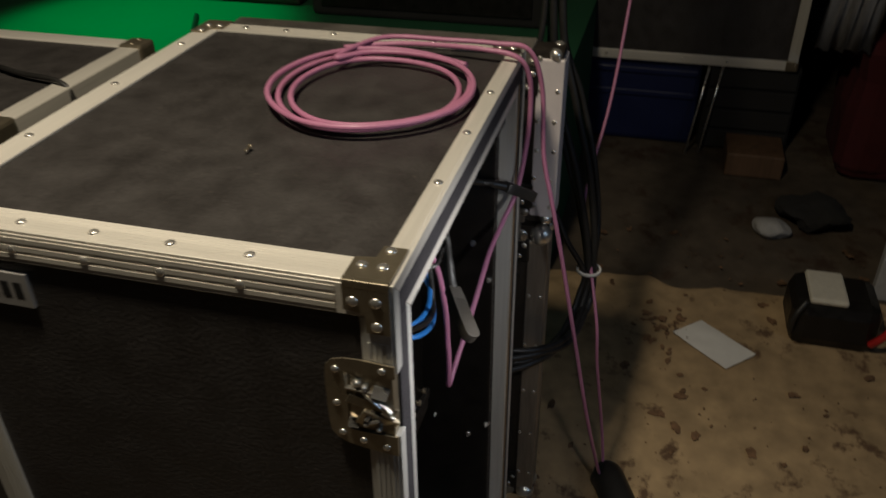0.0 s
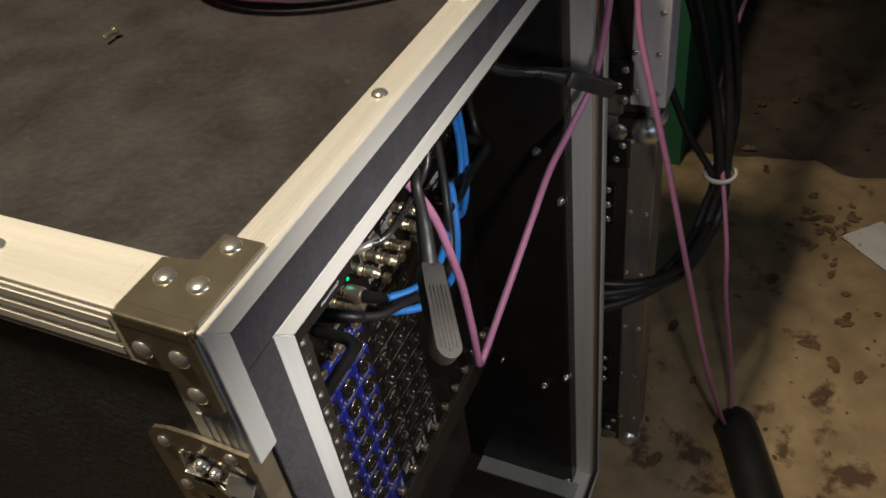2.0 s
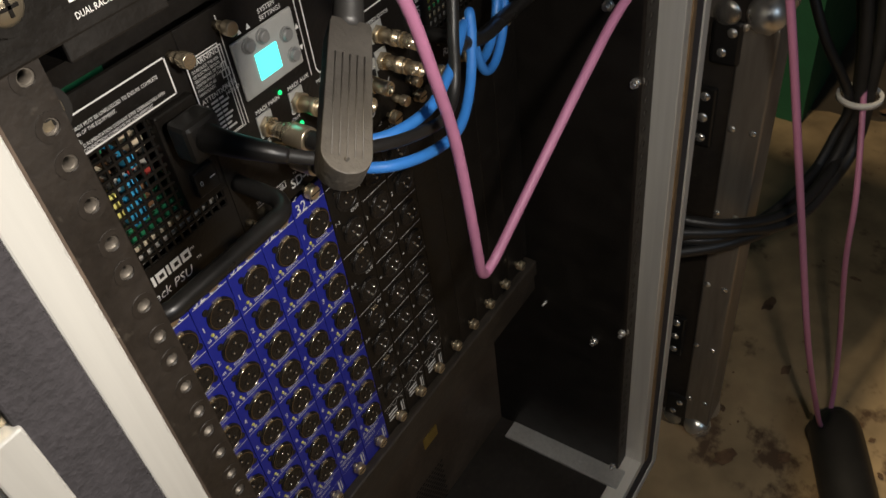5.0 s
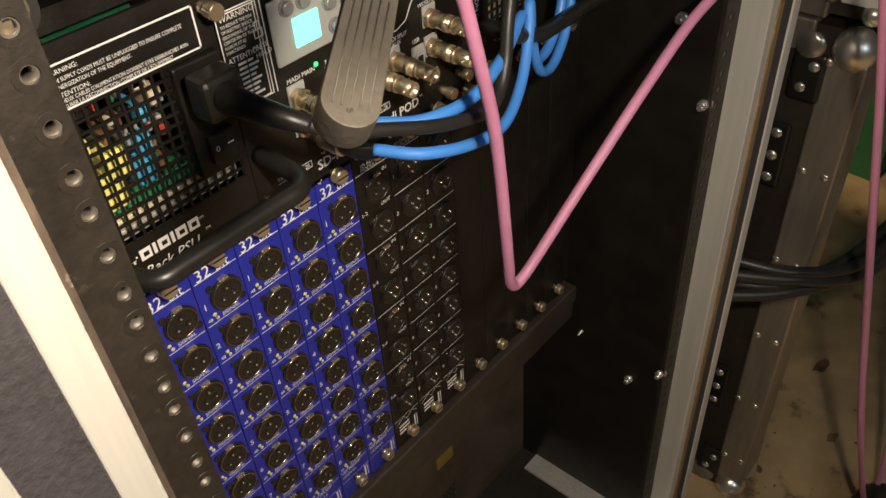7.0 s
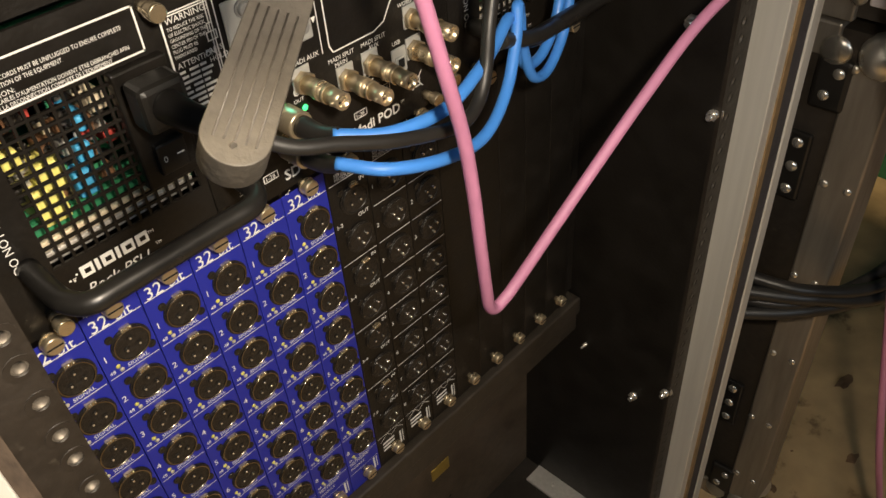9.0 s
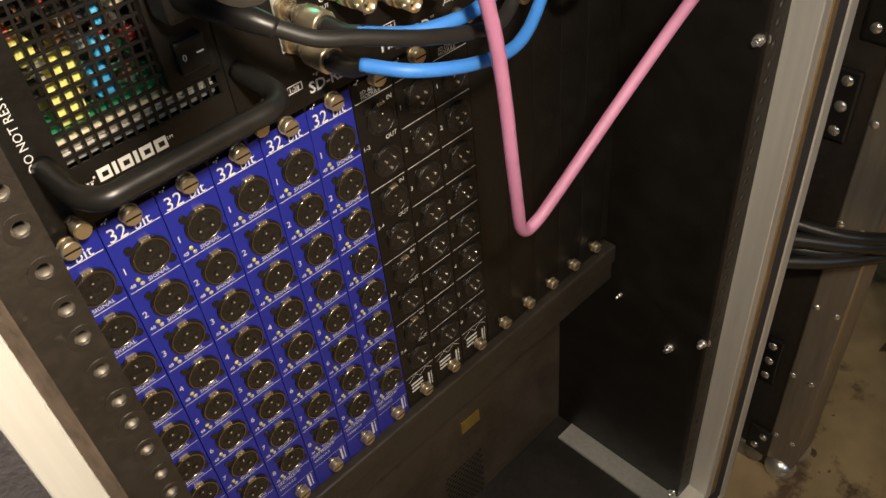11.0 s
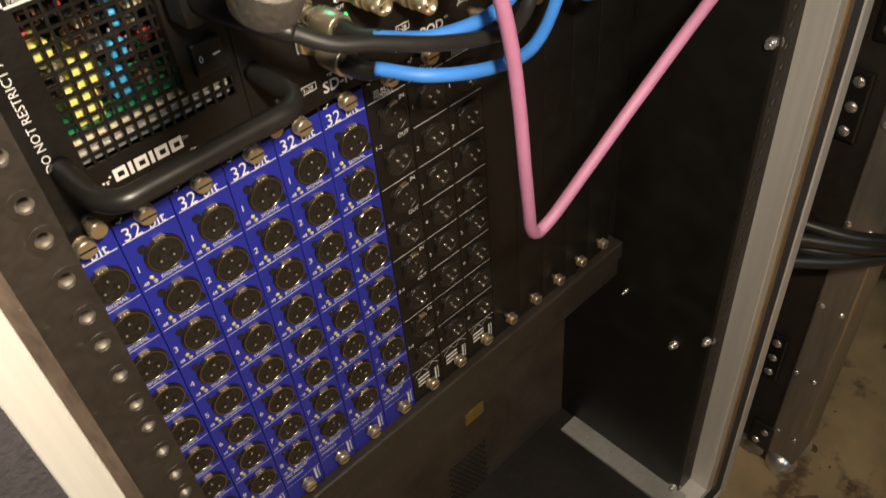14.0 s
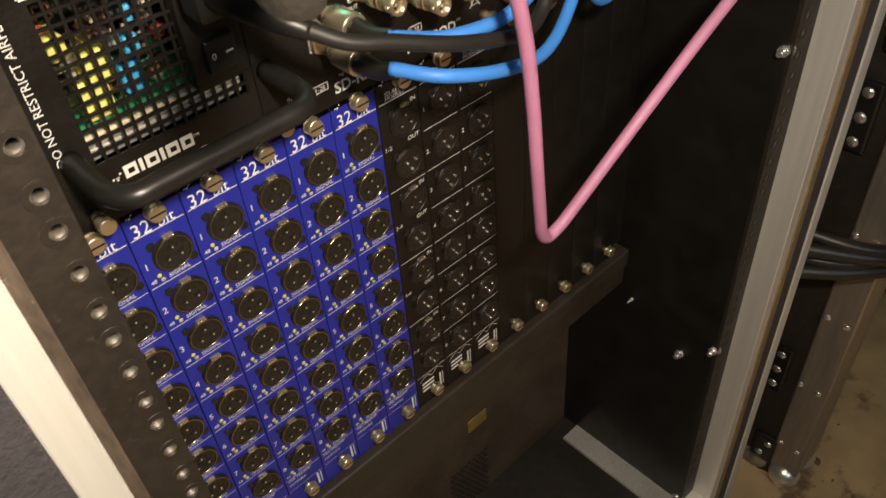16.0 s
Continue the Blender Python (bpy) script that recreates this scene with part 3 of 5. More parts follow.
def rack_rail(x_hole, sx):
    """Punched steel rack strip: a front flange with holes and a flange going back along the wall."""
    rail = thing("rack_rail", (x_hole, -0.110, IZ0), "black steel rack rail with punched screw holes", "rack rail", "rack rails")
    bm = bmesh.new()
    inner_x, outer_x = x_hole + (0.0056 if sx > 0 else -0.010), x_hole - sx * 0.0165
    a, b = sorted((inner_x, outer_x))
    holes = []
    z, k = 0.2067, 0
    while z < 1.01:
        holes.append(z)
        z += (0.0127, 0.015875, 0.015875)[k % 3]
        k += 1
    r = 0.0034
    zs = [IZ0 + 0.002] + [h + s * r for h in holes for s in (-1, 1)] + [IZ1 - 0.002]
    xs = [a, x_hole - r, x_hole + r, b]
    front, back = [[[bm.verts.new((x, y, z)) for x in xs] for z in zs] for y in (-0.112, -0.109)]
    solid = {(c, q) for q in range(len(zs) - 1) for c in range(3) if c != 1 or q % 2 == 0}
    for c, q in solid:
        loop = ((c, q), (c + 1, q), (c + 1, q + 1), (c, q + 1))
        bm.faces.new([front[v][u] for u, v in loop])
        bm.faces.new([back[v][u] for u, v in reversed(loop)])
        beside = ((c, q - 1), (c + 1, q), (c, q + 1), (c - 1, q))
        for k in range(4):
            if beside[k] not in solid:
                (u0, v0), (u1, v1) = loop[k], loop[(k + 1) % 4]
                bm.faces.new((front[v1][u1], front[v0][u0], back[v0][u0], back[v1][u1]))
    bmesh.ops.recalc_face_normals(bm, faces=bm.faces[:])
    back_x = outer_x + 0.003 if sx > 0 else inner_x
    fa, fb = sorted((back_x, back_x - sx * 0.003))
    part("strip", bm, RAIL, rail)
    bm = bmesh.new()
    box(bm, fa, fb, -0.109, 0.20, IZ0 + 0.002, IZ1 - 0.002)
    part("side_flange", bm, BLACK, rail)
    src = None
    for h in holes:
        if src is None:
            bm = bmesh.new()
            ring(bm, (x_hole, -0.10955, h), 0.0049, 0.0028, 0.0055, "y", 16, mi=0)
            ring(bm, (x_hole, -0.1075, h), 0.0036, 0.0022, 0.0080, "y", 16, mi=1)
            cyl(bm, (x_hole, -0.1005, h), 0.0040, 0.001, "y", 14, mi=2)
            src = part("threaded_hole", bm, [RAIL, ZINC_DULL, HOLE], rail, "punched hole with bright thread")
        else:
            again(src, rail, (0, 0, h - holes[0]))
    return rail


rack_rail(-0.028, 1)
right_rail = rack_rail(0.438, -1)
right_rail.location.y += 0.006
for z in (0.35, 0.43, 0.52, 0.60, 0.66, 0.71, 0.77):
    bm = bmesh.new()
    dome(bm, (0.4309, -0.086, z), 0.0022, 0.001, "x", -1)
    part("stud", bm, BLACK_SATIN, right_rail)
for y, z, r in ((-0.070, 0.394, 0.0060), (-0.102, 0.424, 0.0054), (-0.101, 0.730, 0.0056), (-0.075, 0.793, 0.0060), (-0.010, 0.427, 0.0026), (-0.100, 0.168, 0.006)):
    bm = bmesh.new()
    cyl(bm, (0.4303, y, z), r * 1.08, 0.0016, "x", 20)
    cyl(bm, (0.4275, y, z), r * 0.78, 0.006, "x", 6)
    cyl(bm, (0.4240, y, z), r * 0.42, 0.008, "x", 12)
    part("bolt", bm, CHROME, right_rail, "bright zinc-plated bolt and nut")
bm = bmesh.new()
box(bm, 0.402, 0.4300, -0.116, 0.045, IZ0 + 0.0005, IZ0 + 0.0045, 0.0006)
for y in (-0.06, -0.02, 0.015):
    dome(bm, (0.416, y, IZ0 + 0.0045), 0.0022, 0.001, "z", 1)
solo("aluminium_strip", bm, ALU_DULL, "dull aluminium strip on the rack floor", "metal strip")


# ---- the stage rack ----
PITCH, ROW, TOP, FIRST, FACE = 0.03048, 0.0303, 0.7935, 0.7613, 0.006
stage = thing("stage_rack", (0.2, 0.0, 0.50), "black rack-mounted stage box with blue input cards", "stage box")
bm = bmesh.new()
box(bm, -0.013, 0.426, 0.0165, 0.25, 0.470, 0.505)
box(bm, -0.013, 0.426, 0.10, 0.25, 0.505, 0.94)
box(bm, -0.013, -0.004, 0.010, 0.10, 0.505, 0.94)
box(bm, 0.417, 0.426, 0.010, 0.10, 0.505, 0.94)
box(bm, -0.004, 0.417, 0.010, 0.10, 0.93, 0.94)
part("chassis", bm, BLACK, stage)
bm = bmesh.new()
box(bm, -0.014, 0.4275, -0.001, 0.016, 0.4770, 0.4975, 0.0020)
box(bm, -0.014, 0.4275, 0.0025, 0.016, 0.4520, 0.4775, 0.0015)
part("bottom_lip", bm, LIP, stage, "worn black bottom lip")


def xlr(bm, x, z, male):
    """A panel socket: metal ring, black insert with contacts, latch and two screws. Slots: black, ring, latch, screw, contact."""
    R = 0.0098
    cyl(bm, (x, -0.0006, z), R * 1.10, 0.0012, "y", 26, mi=0)
    if male:
        ring(bm, (x, -0.0010, z), R * 1.02, R * 0.86, 0.0024, "y", 26, mi=0)
        cyl(bm, (x, -0.0002, z), R * 0.86, 0.0024, "y", 24, mi=5)
        for a in (90, 210, 330):
            cyl(bm, (x + R * 0.40 * math.cos(radians(a + 180)), -0.0026, z + R * 0.40 * math.sin(radians(a + 180))), 0.0008, 0.0024, "y", 8, mi=4)
    else:
        ring(bm, (x, -0.0010, z), R, R * 0.935, 0.0024, "y", 28, mi=1)
        cyl(bm, (x, -0.0010, z), R * 0.88, 0.0016, "y", 26, mi=5)
        for a in (90, 210, 330):
            cyl(bm, (x + R * 0.42 * math.cos(radians(a)), -0.0021, z + R * 0.42 * math.sin(radians(a))), 0.0017, 0.0008, "y", 10, mi=3)
            cyl(bm, (x + R * 0.42 * math.cos(radians(a)), -0.0026, z + R * 0.42 * math.sin(radians(a))), 0.0006, 0.0004, "y", 8, mi=4)
        box(bm, x - 0.0030, x + 0.0030, -0.0026, 0, z + R * 0.98, z + R * 1.22, 0.0005, mi=2)
        for k in (-1, 0, 1):
            dome(bm, (x + k * 0.0022, -0.0026, z + R * 1.10), 0.0009, 0.0006, "y", -1, 8, mi=2)
    for dx, dz in ((-0.0092, 0.0086), (0.0092, -0.0086)):
        ring(bm, (x + dx, -0.0004, z + dz), 0.0023, 0.0010, 0.0012, "y", 12, mi=3)
        dome(bm, (x + dx, -0.0002, z + dz), 0.0017, 0.0010, "y", -1, 10, mi=3)


def card_screw(bm, z):
    """Knurled captive thumb screw on a stand-off."""
    z += 0.0016
    cyl(bm, (0, -0.0020, z), 0.0030, 0.005, "y", 16)
    cyl(bm, (0, -0.0065, z), 0.0048, 0.0056, "y", 24, bevel=0.0009)
    ring(bm, (0, -0.0040, z), 0.0051, 0.0046, 0.0012, "y", 24)
    box(bm, -0.0040, 0.0040, -0.0096, -0.0090, z - 0.0004, z + 0.0004, mi=1)


XLR_MATS = [INSERT, RING, BRASS, BLACK_SATIN, CHROME, INSERT]
bm = bmesh.new()
card_screw(bm, 0)
screw_src = mesh_ob("thumb_screw", bm, [BRASS, HOLE])
bm = bmesh.new()
xlr(bm, 0, 0, False)
female_src = mesh_ob("xlr_socket", bm, XLR_MATS)
bm = bmesh.new()
xlr(bm, 0, 0, True)
male_src = mesh_ob("xlr_socket", bm, XLR_MATS)
bm = bmesh.new()
xlr(bm, 0, 0, False)
dark_src = mesh_ob("xlr_socket", bm, [INSERT, BLACK_SATIN, BRASS, BLACK_SATIN, CHROME, INSERT])
for o in (female_src, male_src, dark_src):
    o["label"] = "black round three-pin socket"


def brand_dots(bm, x, z, s, y):
    """Small trademark of dots and a stroke, drawn as plain shapes."""
    for dx, dz in ((0, 0), (0.5, -0.25), (1.0, 0.45)):
        bar(bm, x + dx * s, x + dx * s + 0.28 * s, z + dz * s, z + dz * s + 0.28 * s, y)
    bar(bm, x + 0.45 * s, x + 0.95 * s, z + 0.12 * s, z + 0.24 * s, y)


def card_print(kind):
    bm = bmesh.new()
    y = -0.0006
    hw = PITCH / 2 - 0.0012
    z_row = lambda r: FIRST - r * ROW - 0.790
    if kind != "blank":
        brand_dots(bm, -0.0125, 0.0005, 0.0026, y)
        bar(bm, -hw, hw, -0.0120, -0.0115, y)
    if kind == "blue":
        words(bm, "32", 0.0112, -0.0128, -0.0114, y, wide=0.92)
        words(bm, "bit", 0.0088, 0.0005, -0.0114, y)
        for r in range(8):
            z = z_row(r)
            words(bm, str(r + 1), 0.0058, -0.0136, z - 0.003, y)
            words(bm, "48", 0.0033, -0.0133, z - 0.0126, y)
            words(bm, "SIGNAL", 0.0036, -0.0035, z - 0.0135, y)
            bar(bm, -hw, hw, z - 0.0152, z - 0.0148, y)
        for k, z in enumerate((-0.259, -0.264)):
            words(bm, ("MIC PREAMP", "MODULE")[k], 0.0034, -0.0128, z, y)
        bar(bm, -hw, hw, -0.269, -0.2687, y)
        for k, w in ((0, 0.0016), (1, 0.0007)):
            bar(bm, 0.0085 + 0.0030 * k, 0.0085 + 0.0030 * k + w, -0.283, -0.270, y)
    elif kind in ("aes", "out"):
        words(bm, "MODULE", 0.0036, -0.0095, -0.0108, y)
        words(bm, "SD AES" if kind == "aes" else "SD DAC", 0.0036, -0.0095, -0.0078, y)
        for r in range(8):
            z = z_row(r)
            if kind == "aes":
                if r % 2 == 0:
                    words(bm, "IN", 0.0042, 0.0082, z + 0.0098, y)
                    words(bm, "%d-%d" % (r + 1, r + 2), 0.0042, -0.0142, z - 0.0152, y)
                    words(bm, "OUT", 0.0042, 0.0035, z - 0.0152, y)
                else:
                    bar(bm, -hw, hw, z - 0.0152, z - 0.0148, y)
            else:
                words(bm, str(r + 1), 0.0046, -0.0140, z - 0.002, y)
                bar(bm, -hw, hw, z - 0.0152, z - 0.0148, y)
        tri = ((-0.012, -0.262), (-0.004, -0.257), (0.000, -0.262), (0.006, -0.257), (0.012, -0.262))
        for (xa, za), (xb, zb) in zip(tri, tri[1:]):
            bm.faces.new([bm.verts.new(p) for p in ((xa, y, za), (xb, y, zb), (xb, y, zb + 0.0005), (xa, y, za + 0.0005))])
        for k in range(3):
            bar(bm, -0.010, 0.002, -0.2665 - 0.004 * k, -0.2645 - 0.004 * k, y)
        for k, w in ((0, 0.0016), (1, 0.0007)):
            bar(bm, 0.0075 + 0.0030 * k, 0.0075 + 0.0030 * k + w, -0.281, -0.266, y)
    return tagged(mesh_ob("lettering", bm, WHITE_INK), kind="stuff")


PRINT = {k: card_print(k) for k in ("blue", "aes", "out")}
bm = bmesh.new()
box(bm, -PITCH / 2 + 0.0002, PITCH / 2 - 0.0002, 0.0, 0.0025, 0.4995 - 0.790, TOP - 0.790, 0.0004)
plate_src = mesh_ob("faceplate", bm, BLUE)
bm = bmesh.new()
box(bm, -PITCH / 2 + 0.0002, PITCH / 2 - 0.0002, 0.0, 0.0025, 0.4995 - 0.790, TOP - 0.790, 0.0004)
plate_black = mesh_ob("faceplate", bm, BLACK)
bm = bmesh.new()
dome(bm, (-0.0078, 0, 0), 0.0013, 0.0009, "y", -1, 10, mi=0)
dome(bm, (-0.0078 + 0.0012, 0, -0.0032), 0.0013, 0.0009, "y", -1, 10, mi=1)
led_src = mesh_ob("indicator_led", bm, [LED_YEL, LED_OFF])
for i in range(14):
    kind = "blue" if i < 6 else ("aes", "out", "out")[i - 6] if i < 9 else "blank"
    card = new({"blue": "input_card", "aes": "digital_card", "out": "output_card", "blank": "blank_card"}[kind])
    card.parent = stage
    card.location = Vector((PITCH * i, FACE, 0.790)) - stage.location
    card["label"] = {"blue": "royal blue input card with eight round sockets", "aes": "black digital card with eight sockets", "out": "black output card with eight sockets", "blank": "plain black blanking plate"}[kind]
    again(plate_src if kind == "blue" else plate_black, card, (0, 0, 0))
    again(screw_src, card, (0, 0, -0.2755))
    again(screw_src, card, (0, 0, 0))
    if kind == "blank":
        continue
    again(PRINT[kind], card, (0, 0, 0))
    for r in range(8):
        src = male_src if kind == "out" or (kind == "aes" and r % 2) else dark_src if kind == "aes" else female_src
        again(src, card, (0.0026, 0, FIRST - r * ROW - 0.790))
        if kind == "blue":
            again(led_src, card, (0, 0, FIRST - r * ROW - 0.790 - 0.0098))
for o in [screw_src, female_src, male_src, dark_src, plate_src, plate_black, led_src, *PRINT.values()]:
    bpy.data.objects.remove(o)


# upper section: power supplies and control pod
def plate(bm, x0, x1, z0, z1, hole=None):
    """A front plate, with a rectangular opening where asked."""
    if not hole:
        return box(bm, x0, x1, 0.0, 0.0025, z0, z1, 0.0004)
    a, b, c, d = hole
    rings = []
    for y in (0.0, 0.0025):
        for q in ((x0, x1, z0, z1), (a, b, c, d)):
            rings.append([bm.verts.new(p) for p in ((q[0], y, q[2]), (q[1], y, q[2]), (q[1], y, q[3]), (q[0], y, q[3]))])
    for u, v in ((0, 1), (2, 3), (0, 2), (1, 3)):
        for k in range(4):
            bm.faces.new((rings[u][k], rings[u][(k + 1) % 4], rings[v][(k + 1) % 4], rings[v][k]))
    return bm


ZU0, ZU1 = TOP + 0.001, 0.930


def power_supply(dx):
    psu = new("power_supply")
    psu.parent = stage
    psu.location = Vector((dx, 0, 0.865)) - stage.location
    psu["label"] = "black power supply with perforated grille and mains inlet"
    bm = bmesh.new()
    plate(bm, dx - 0.013, dx + 0.096, ZU0, ZU1, (dx + 0.0145, dx + 0.0925, 0.826, 0.900))
    part("faceplate", bm, BLACK, psu)
    bm = bmesh.new()
    nx, nz, w = 14, 13, 0.00066
    px, pz = 0.078 / nx, 0.074 / nz
    for k in range(nx + 1):
        box(bm, dx + 0.0145 + k * px - w, dx + 0.0145 + k * px + w, 0.0004, 0.0018, 0.826, 0.900)
    for k in range(nz + 1):
        box(bm, dx + 0.0145, dx + 0.0925, 0.0002, 0.0016, 0.826 + k * pz - w, 0.826 + k * pz + w)
    part("grille", bm, BLACK, psu, "square-mesh black grille")
    rr = random.Random(7)
    bm = bmesh.new()
    box(bm, dx + 0.010, dx + 0.096, 0.013, 0.080, 0.8255, 0.8275, mi=2)
    box(bm, dx + 0.016, dx + 0.092, 0.006, 0.012, 0.8255, 0.8312, 0.0008, mi=7)
    box(bm, dx + 0.016, dx + 0.092, 0.0062, 0.0115, 0.8318, 0.8368, 0.0006, mi=5)
    box(bm, dx + 0.012, dx + 0.094, 0.013, 0.030, 0.8275, 0.843, mi=2)
    for x, z, r, mi in ((0.028, 0.850, 0.007, 0), (0.034, 0.862, 0.006, 0), (0.021, 0.876, 0.004, 0), (0.046, 0.852, 0.005, 1), (0.050, 0.866, 0.0035, 1), (0.054, 0.879, 0.003, 1)):
        box(bm, dx + x - r, dx + x + r, 0.008, 0.030, z - r * 1.3, z + r * 1.3, 0.0015, mi=mi)
    for k in range(90):
        x, z, s = rr.uniform(0.016, 0.068), rr.uniform(0.840, 0.899), rr.uniform(0.0015, 0.0045)
        mi = rr.choice((3, 6, 8, 8, 5, 2, 7, 8, 6, 3, 4))
        if rr.random() < 0.5:
            cyl(bm, (dx + x, rr.uniform(0.018, 0.045), z), s, 0.010, rr.choice("xyz"), 12, mi=mi)
        else:
            box(bm, dx + x - s, dx + x + s, 0.016, rr.uniform(0.022, 0.05), z - s, z + s, 0.0004, mi=mi)
    box(bm, dx + 0.010, dx + 0.096, 0.075, 0.080, 0.826, 0.902, mi=2)
    part("circuit_board", bm, [C_YEL, C_BLU, C_GRN, C_GRY, C_RED, C_TAN, C_BRN, C_GRY, INSERT], psu, "crowded circuit board with coloured components")
    bm = bmesh.new()
    box(bm, dx + 0.067, dx + 0.0935, -0.004, 0.004, 0.840, 0.899, 0.001)
    inlet = part("mains_inlet", bm, BLACK, psu, "black mains inlet with rocker switch")
    bm = bmesh.new()
    box(bm, dx + 0.0735, dx + 0.0885, -0.0075, -0.003, 0.846, 0.862, 0.0012)
    part("rocker_switch", bm, BLACK_SATIN, inlet)
    bm = bmesh.new()
    words(bm, "0", 0.0045, dx + 0.0755, 0.853, -0.0080)
    bar(bm, dx + 0.0825, dx + 0.0862, 0.8542, 0.8550, -0.0080)
    etched("switch_marks", bm, WHITE_INK, inlet)
    bm = bmesh.new()
    frame_line(bm, dx + 0.012, dx + 0.087, 0.9015, 0.922, -0.0006, 0.0009)
    words(bm, "WARNING:", 0.0030, dx + 0.0145, 0.9175, -0.0006)
    words(bm, "BOTH SUPPLY CORDS MUST BE UNPLUGGED TO ENSURE COMPLETE", 0.0027, dx + 0.0145, 0.9140, -0.0006, wide=0.78)
    words(bm, "DE-ENERGIZATION OF THE EQUIPMENT.", 0.0027, dx + 0.0145, 0.9110, -0.0006, wide=0.78)
    words(bm, "ATTENTION:", 0.0030, dx + 0.0145, 0.9075, -0.0006)
    words(bm, "LES DEUX CABLES D'ALIMENTATION DOIVENT ETRE DEBRANCHES AFIN", 0.0026, dx + 0.0145, 0.9050, -0.0006, wide=0.78)
    words(bm, "D'ASSURER LA DECONNECTION COMPLETE DE L'EQUIPEMENT", 0.0026, dx + 0.0145, 0.9025, -0.0006, wide=0.78)
    frame_line(bm, dx + 0.0965 - 0.0015, dx + 0.119, 0.864, 0.913, -0.0031, 0.0006) if dx < 0.1 else None
    # maker's mark as heavy bars
    brand_dots(bm, dx + 0.0185, 0.8165, 0.0036, -0.0006)
    for k, w in enumerate((0.0062, 0.0018, 0.0062, 0.0018, 0.0062, 0.0062)):
        x = dx + 0.0245 + (0, 0.0074, 0.0104, 0.0178, 0.0208, 0.0282)[k]
        bar(bm, x, x + w, 0.8148, 0.8212, -0.0006)
        if w > 0.004:
            bar(bm, x + 0.0018, x + w - 0.0014, 0.8166, 0.8192, -0.0008, 1)
    words(bm, "TM", 0.0024, dx + 0.059, 0.8183, -0.0006)
    words(bm, "Rack PSU", 0.0082, dx + 0.024, 0.8050, -0.0006, shear=0.25)
    words(bm, "TM", 0.0024, dx + 0.061, 0.8105, -0.0006)
    words(bm, "DO NOT RESTRICT AIRFLOW", 0.0055, dx + 0.0042, 0.8335, -0.0006, turn=90)
    etched("lettering", bm, [WHITE_INK, BLACK], psu)
    # carrying handle
    bm = bmesh.new()
    zc = 0.8335
    tube(bm, [(dx + 0.006, 0.0, zc), (dx + 0.006, -0.024, zc), (dx + 0.0075, -0.034, zc), (dx + 0.014, -0.042, zc), (dx + 0.03, -0.0425, zc), (dx + 0.078, -0.0425, zc), (dx + 0.094, -0.042, zc), (dx + 0.1015, -0.034, zc), (dx + 0.103, -0.024, zc), (dx + 0.103, 0.0, zc)], 0.0052, 14, 6)
    part("handle", bm, BLACK_SATIN, psu, "bent black steel carrying handle")
    for x, z in ((0.006, 0.806), (0.006, 0.920), (0.091, 0.920)):
        bm = bmesh.new()
        cyl(bm, (dx + x, -0.004, z), 0.0030, 0.008, "y", 16)
        cyl(bm, (dx + x, -0.011, z), 0.0042, 0.0065, "y", 20, bevel=0.0006)
        part("thumb_screw", bm, BRASS, psu)
    set_back(psu)
    return psu


def set_back(ob):
    """Sets a finished front panel back to the card face."""
    p = Vector((-0.05, 0, 1.03))
    ob.location = p + (origin_of(ob) - p) * 1.02 - stage.location
    ob.location.y = FACE - stage.location.y
    ob.scale = (1.02, 1, 1.02)


power_supply(0.0)
power_supply(0.283)

pod = new("control_pod")
pod.parent = stage
pod.location = Vector((0.19, 0, 0.865)) - stage.location
pod["label"] = "black control panel with lit display and coaxial sockets"
bm = bmesh.new()
plate(bm, 0.0965, 0.2695, ZU0, ZU1)
part("faceplate", bm, BLACK, pod)
bm = bmesh.new()
box(bm, 0.1255, 0.1725, -0.0022, 0.0, 0.8735, 0.908, 0.0012)
cp = part("control_plate", bm, GREY_PLATE, pod, "grey plate with four round buttons")
bm = bmesh.new()
box(bm, 0.1385, 0.1555, -0.0030, -0.002, 0.8800, 0.8955, 0.0006)
part("display", bm, SCREEN, cp, "small glowing display")
for x, z in ((0.136, 0.9025), (0.147, 0.9025), (0.1635, 0.8955), (0.1655, 0.8820)):
    bm = bmesh.new()
    ring(bm, (x, -0.0026, z), 0.0045, 0.0036, 0.0016, "y", 18)
    cyl(bm, (x, -0.0036, z), 0.0034, 0.004, "y", 18, bevel=0.0006)
    part("button", bm, BUTTON, cp)
bm = bmesh.new()
y = -0.0006
words(bm, "PRESS", 0.0036, 0.1135, 0.888, y)
words(bm, "HOLD", 0.0036, 0.1145, 0.8840, y)
frame_line(bm, 0.1160, 0.1215, 0.8935, 0.8980, y, 0.0006)
frame_line(bm, 0.1172, 0.1203, 0.8975, 0.9020, y, 0.0006)
words(bm, "SYSTEM", 0.0038, 0.1500, 0.9135, y)
words(bm, "SETTINGS", 0.0038, 0.1500, 0.9095, y)
bar(bm, 0.1225, 0.1231, 0.862, 0.926, y)
bar(bm, 0.1765, 0.1771, 0.862, 0.926, y)
for x, z, s in ((0.141, 0.911, 1), (0.1345, 0.911, 1), (0.1745, 0.8945, 1), (0.1745, 0.8815, -1)):
    bm.faces.new([bm.verts.new(p) for p in ((x - 0.0016, y, z - 0.0015 * s), (x + 0.0016, y, z - 0.0015 * s), (x, y, z + 0.0018 * s))])
frame_line(bm, 0.0965, 0.1190, 0.863, 0.9130, y, 0.0006)
words(bm, "WARNING:", 0.0042, 0.0985, 0.9080, y)
